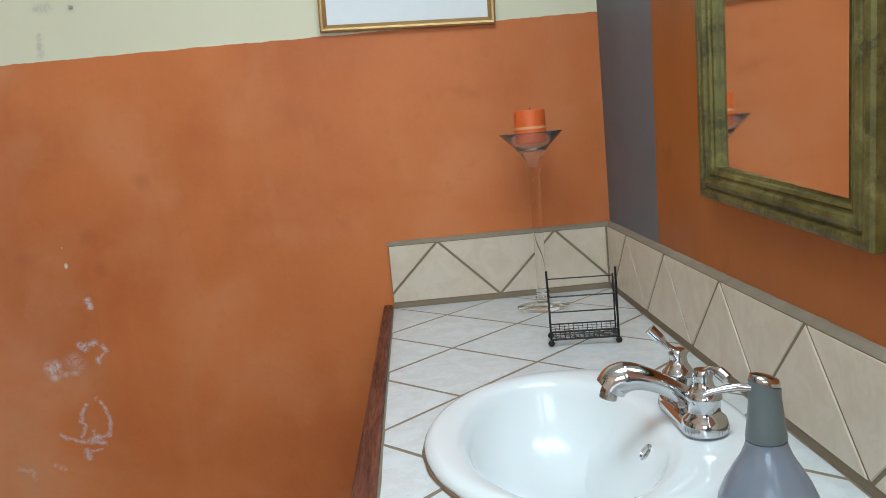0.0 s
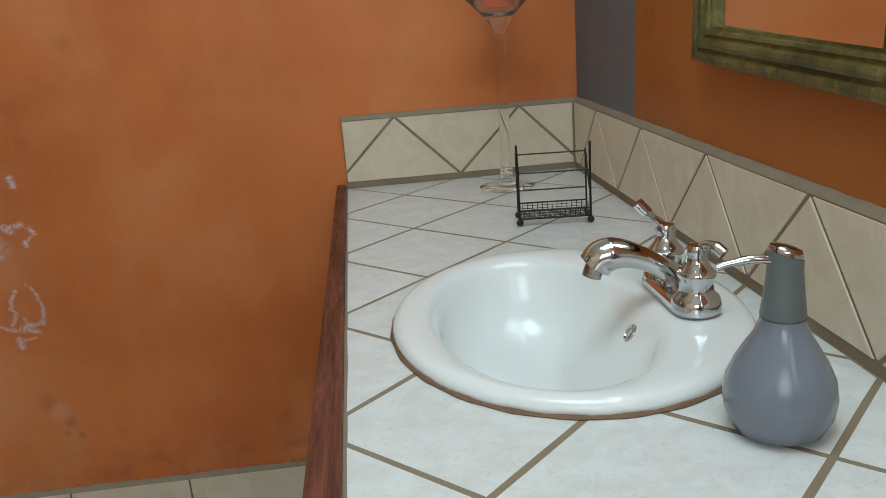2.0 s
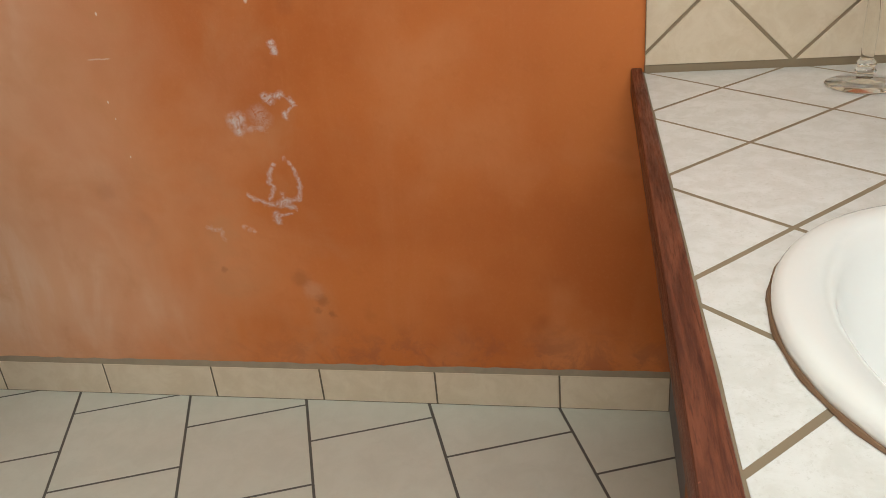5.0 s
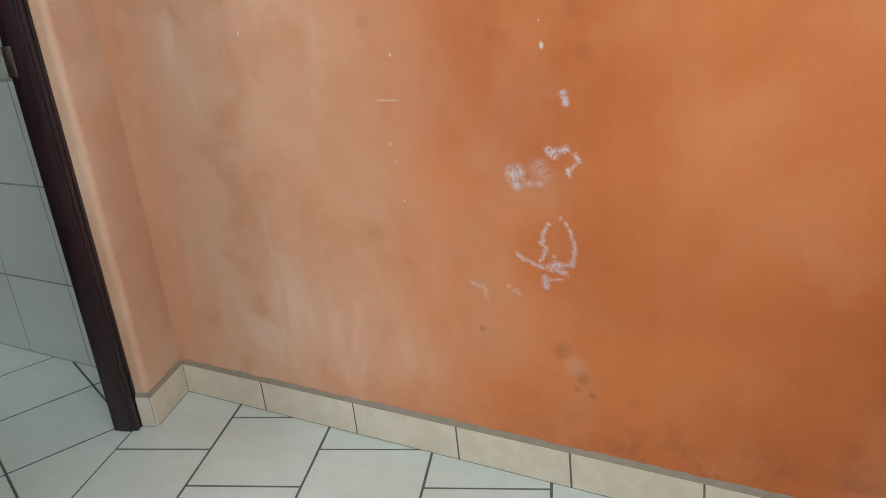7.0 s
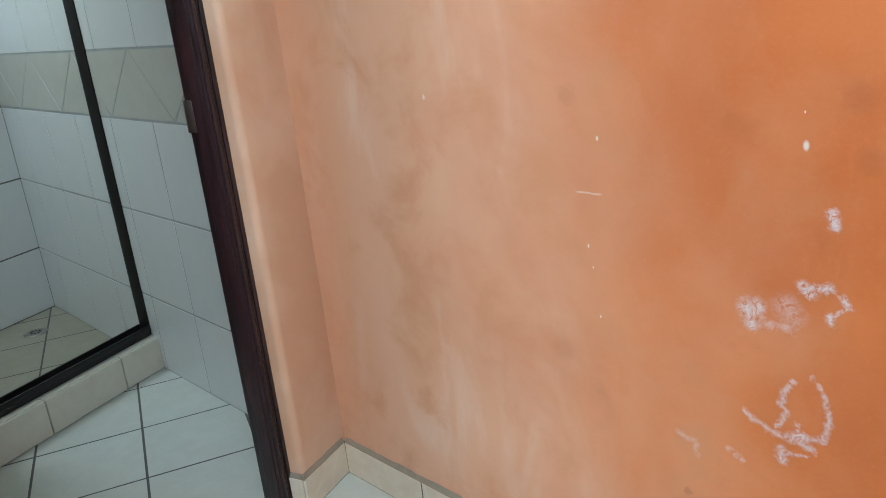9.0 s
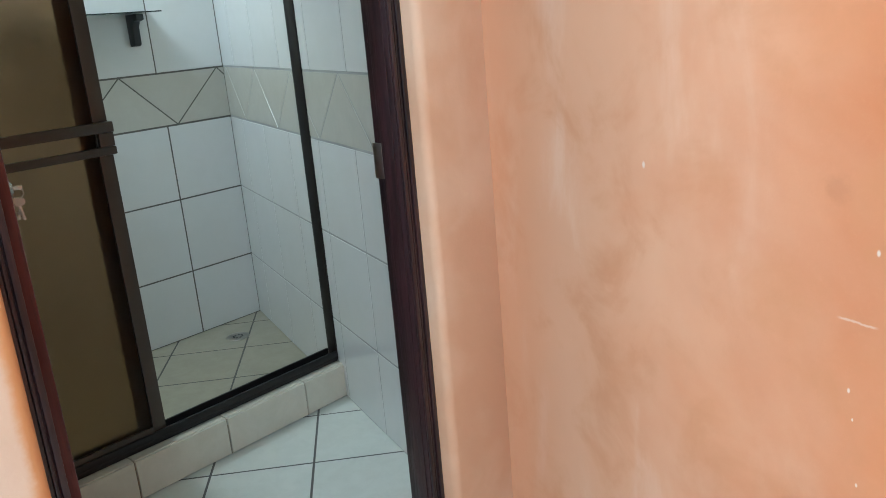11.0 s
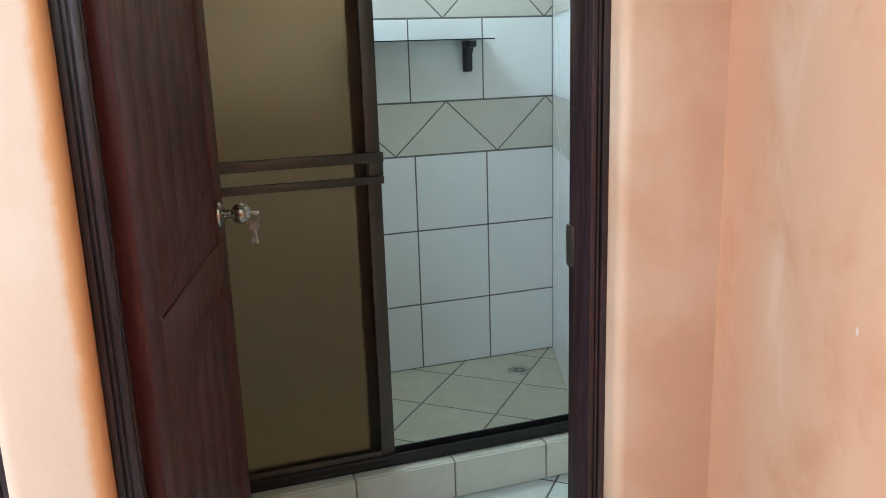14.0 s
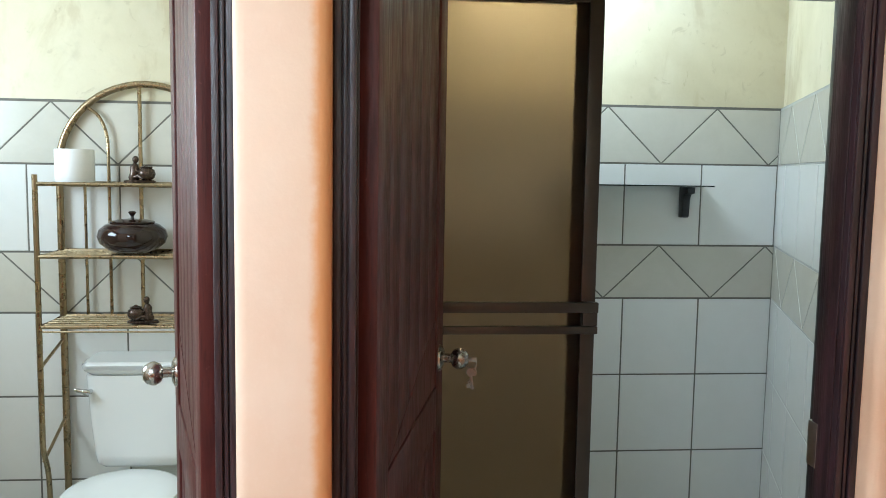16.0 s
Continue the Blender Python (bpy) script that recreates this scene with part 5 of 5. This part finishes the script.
# curb tiles
row_tiles(curb, plane_of((-1.098, 0, 0), (0, 1, 0), (0, 0, 1)), -1.02, 0.382, 0.001, 0.131, 0.325, 0.194, 0.005, -0.001, 0.008, M_CURB)
row_tiles(curb, plane_of((0, 0, 0.126), (0, 1, 0), (-1, 0, 0)), -1.02, 0.40, 1.096, 1.25, 0.325, 0.194, 0.004, -0.001, 0.006, M_CURB)


def tiled_wall(wall, plane, u0, u1, joints, valleys, rows, pitch=0.3345):
    """White courses with two zigzag bands; rows: the heights of the courses from the floor up."""
    z0, z1, z2, z3, z4, z5, z6 = rows
    for a, b in ((z0, z1), (z1, z2), (z2, z3)):
        row_tiles(wall, plane, u0, u1, a, b, pitch, joints[0], 0.006, 0.004, 0.010, M_SHOWER)
    zigzag_tiles(wall, plane, u0, u1, z3 + 0.002, z4 - 0.002, pitch * 1.4142, valleys[0], 0.005, 0.004, 0.010, M_BAND)
    row_tiles(wall, plane, u0, u1, z4, z5, pitch, joints[1], 0.005, 0.004, 0.010, M_SHOWER)
    zigzag_tiles(wall, plane, u0, u1, z5 + 0.002, z6 - 0.002, pitch * 1.4142, valleys[1], 0.005, 0.004, 0.010, M_BAND)


ROWS = (0.0, 0.305, 0.645, 0.978, 1.208, 1.552, 1.79)
part("grout", boxes([(-2.2155, -2.2062, -1.02, 0.79, 0.0, 1.796)]), M_GROUT_GREY, wall_shower_back, "grey grout", smooth=None)
tiled_wall(wall_shower_back, plane_of((-2.215, 0, 0), (0, 1, 0), (0, 0, 1)), -1.02, 0.772, (0.1105, 0.1), (0.497, 0.255), ROWS)
part("grout", boxes([(-5.05, -2.80, -0.0088, 0.003, 0.0, 1.796)]), M_GROUT_PALE, wall_shower_north, "pale grout", smooth=None)
tiled_wall(wall_shower_north, NORTH, -5.02, -2.80, (-3.46, -3.46), (-3.30, -3.53), ROWS)
part("grout", boxes([(-2.0105, -2.0012, -2.955, -1.152, 0.0, 1.75)]), M_GROUT_GREY, wall_toilet_back, "grey grout", smooth=None)
tiled_wall(wall_toilet_back, plane_of((-2.01, 0, 0), (0, 1, 0), (0, 0, 1)), -2.955, -1.152, (-2.222, -2.24), (-2.105, -1.91), (0.0, 0.30, 0.628, 0.951, 1.184, 1.511, 1.745))
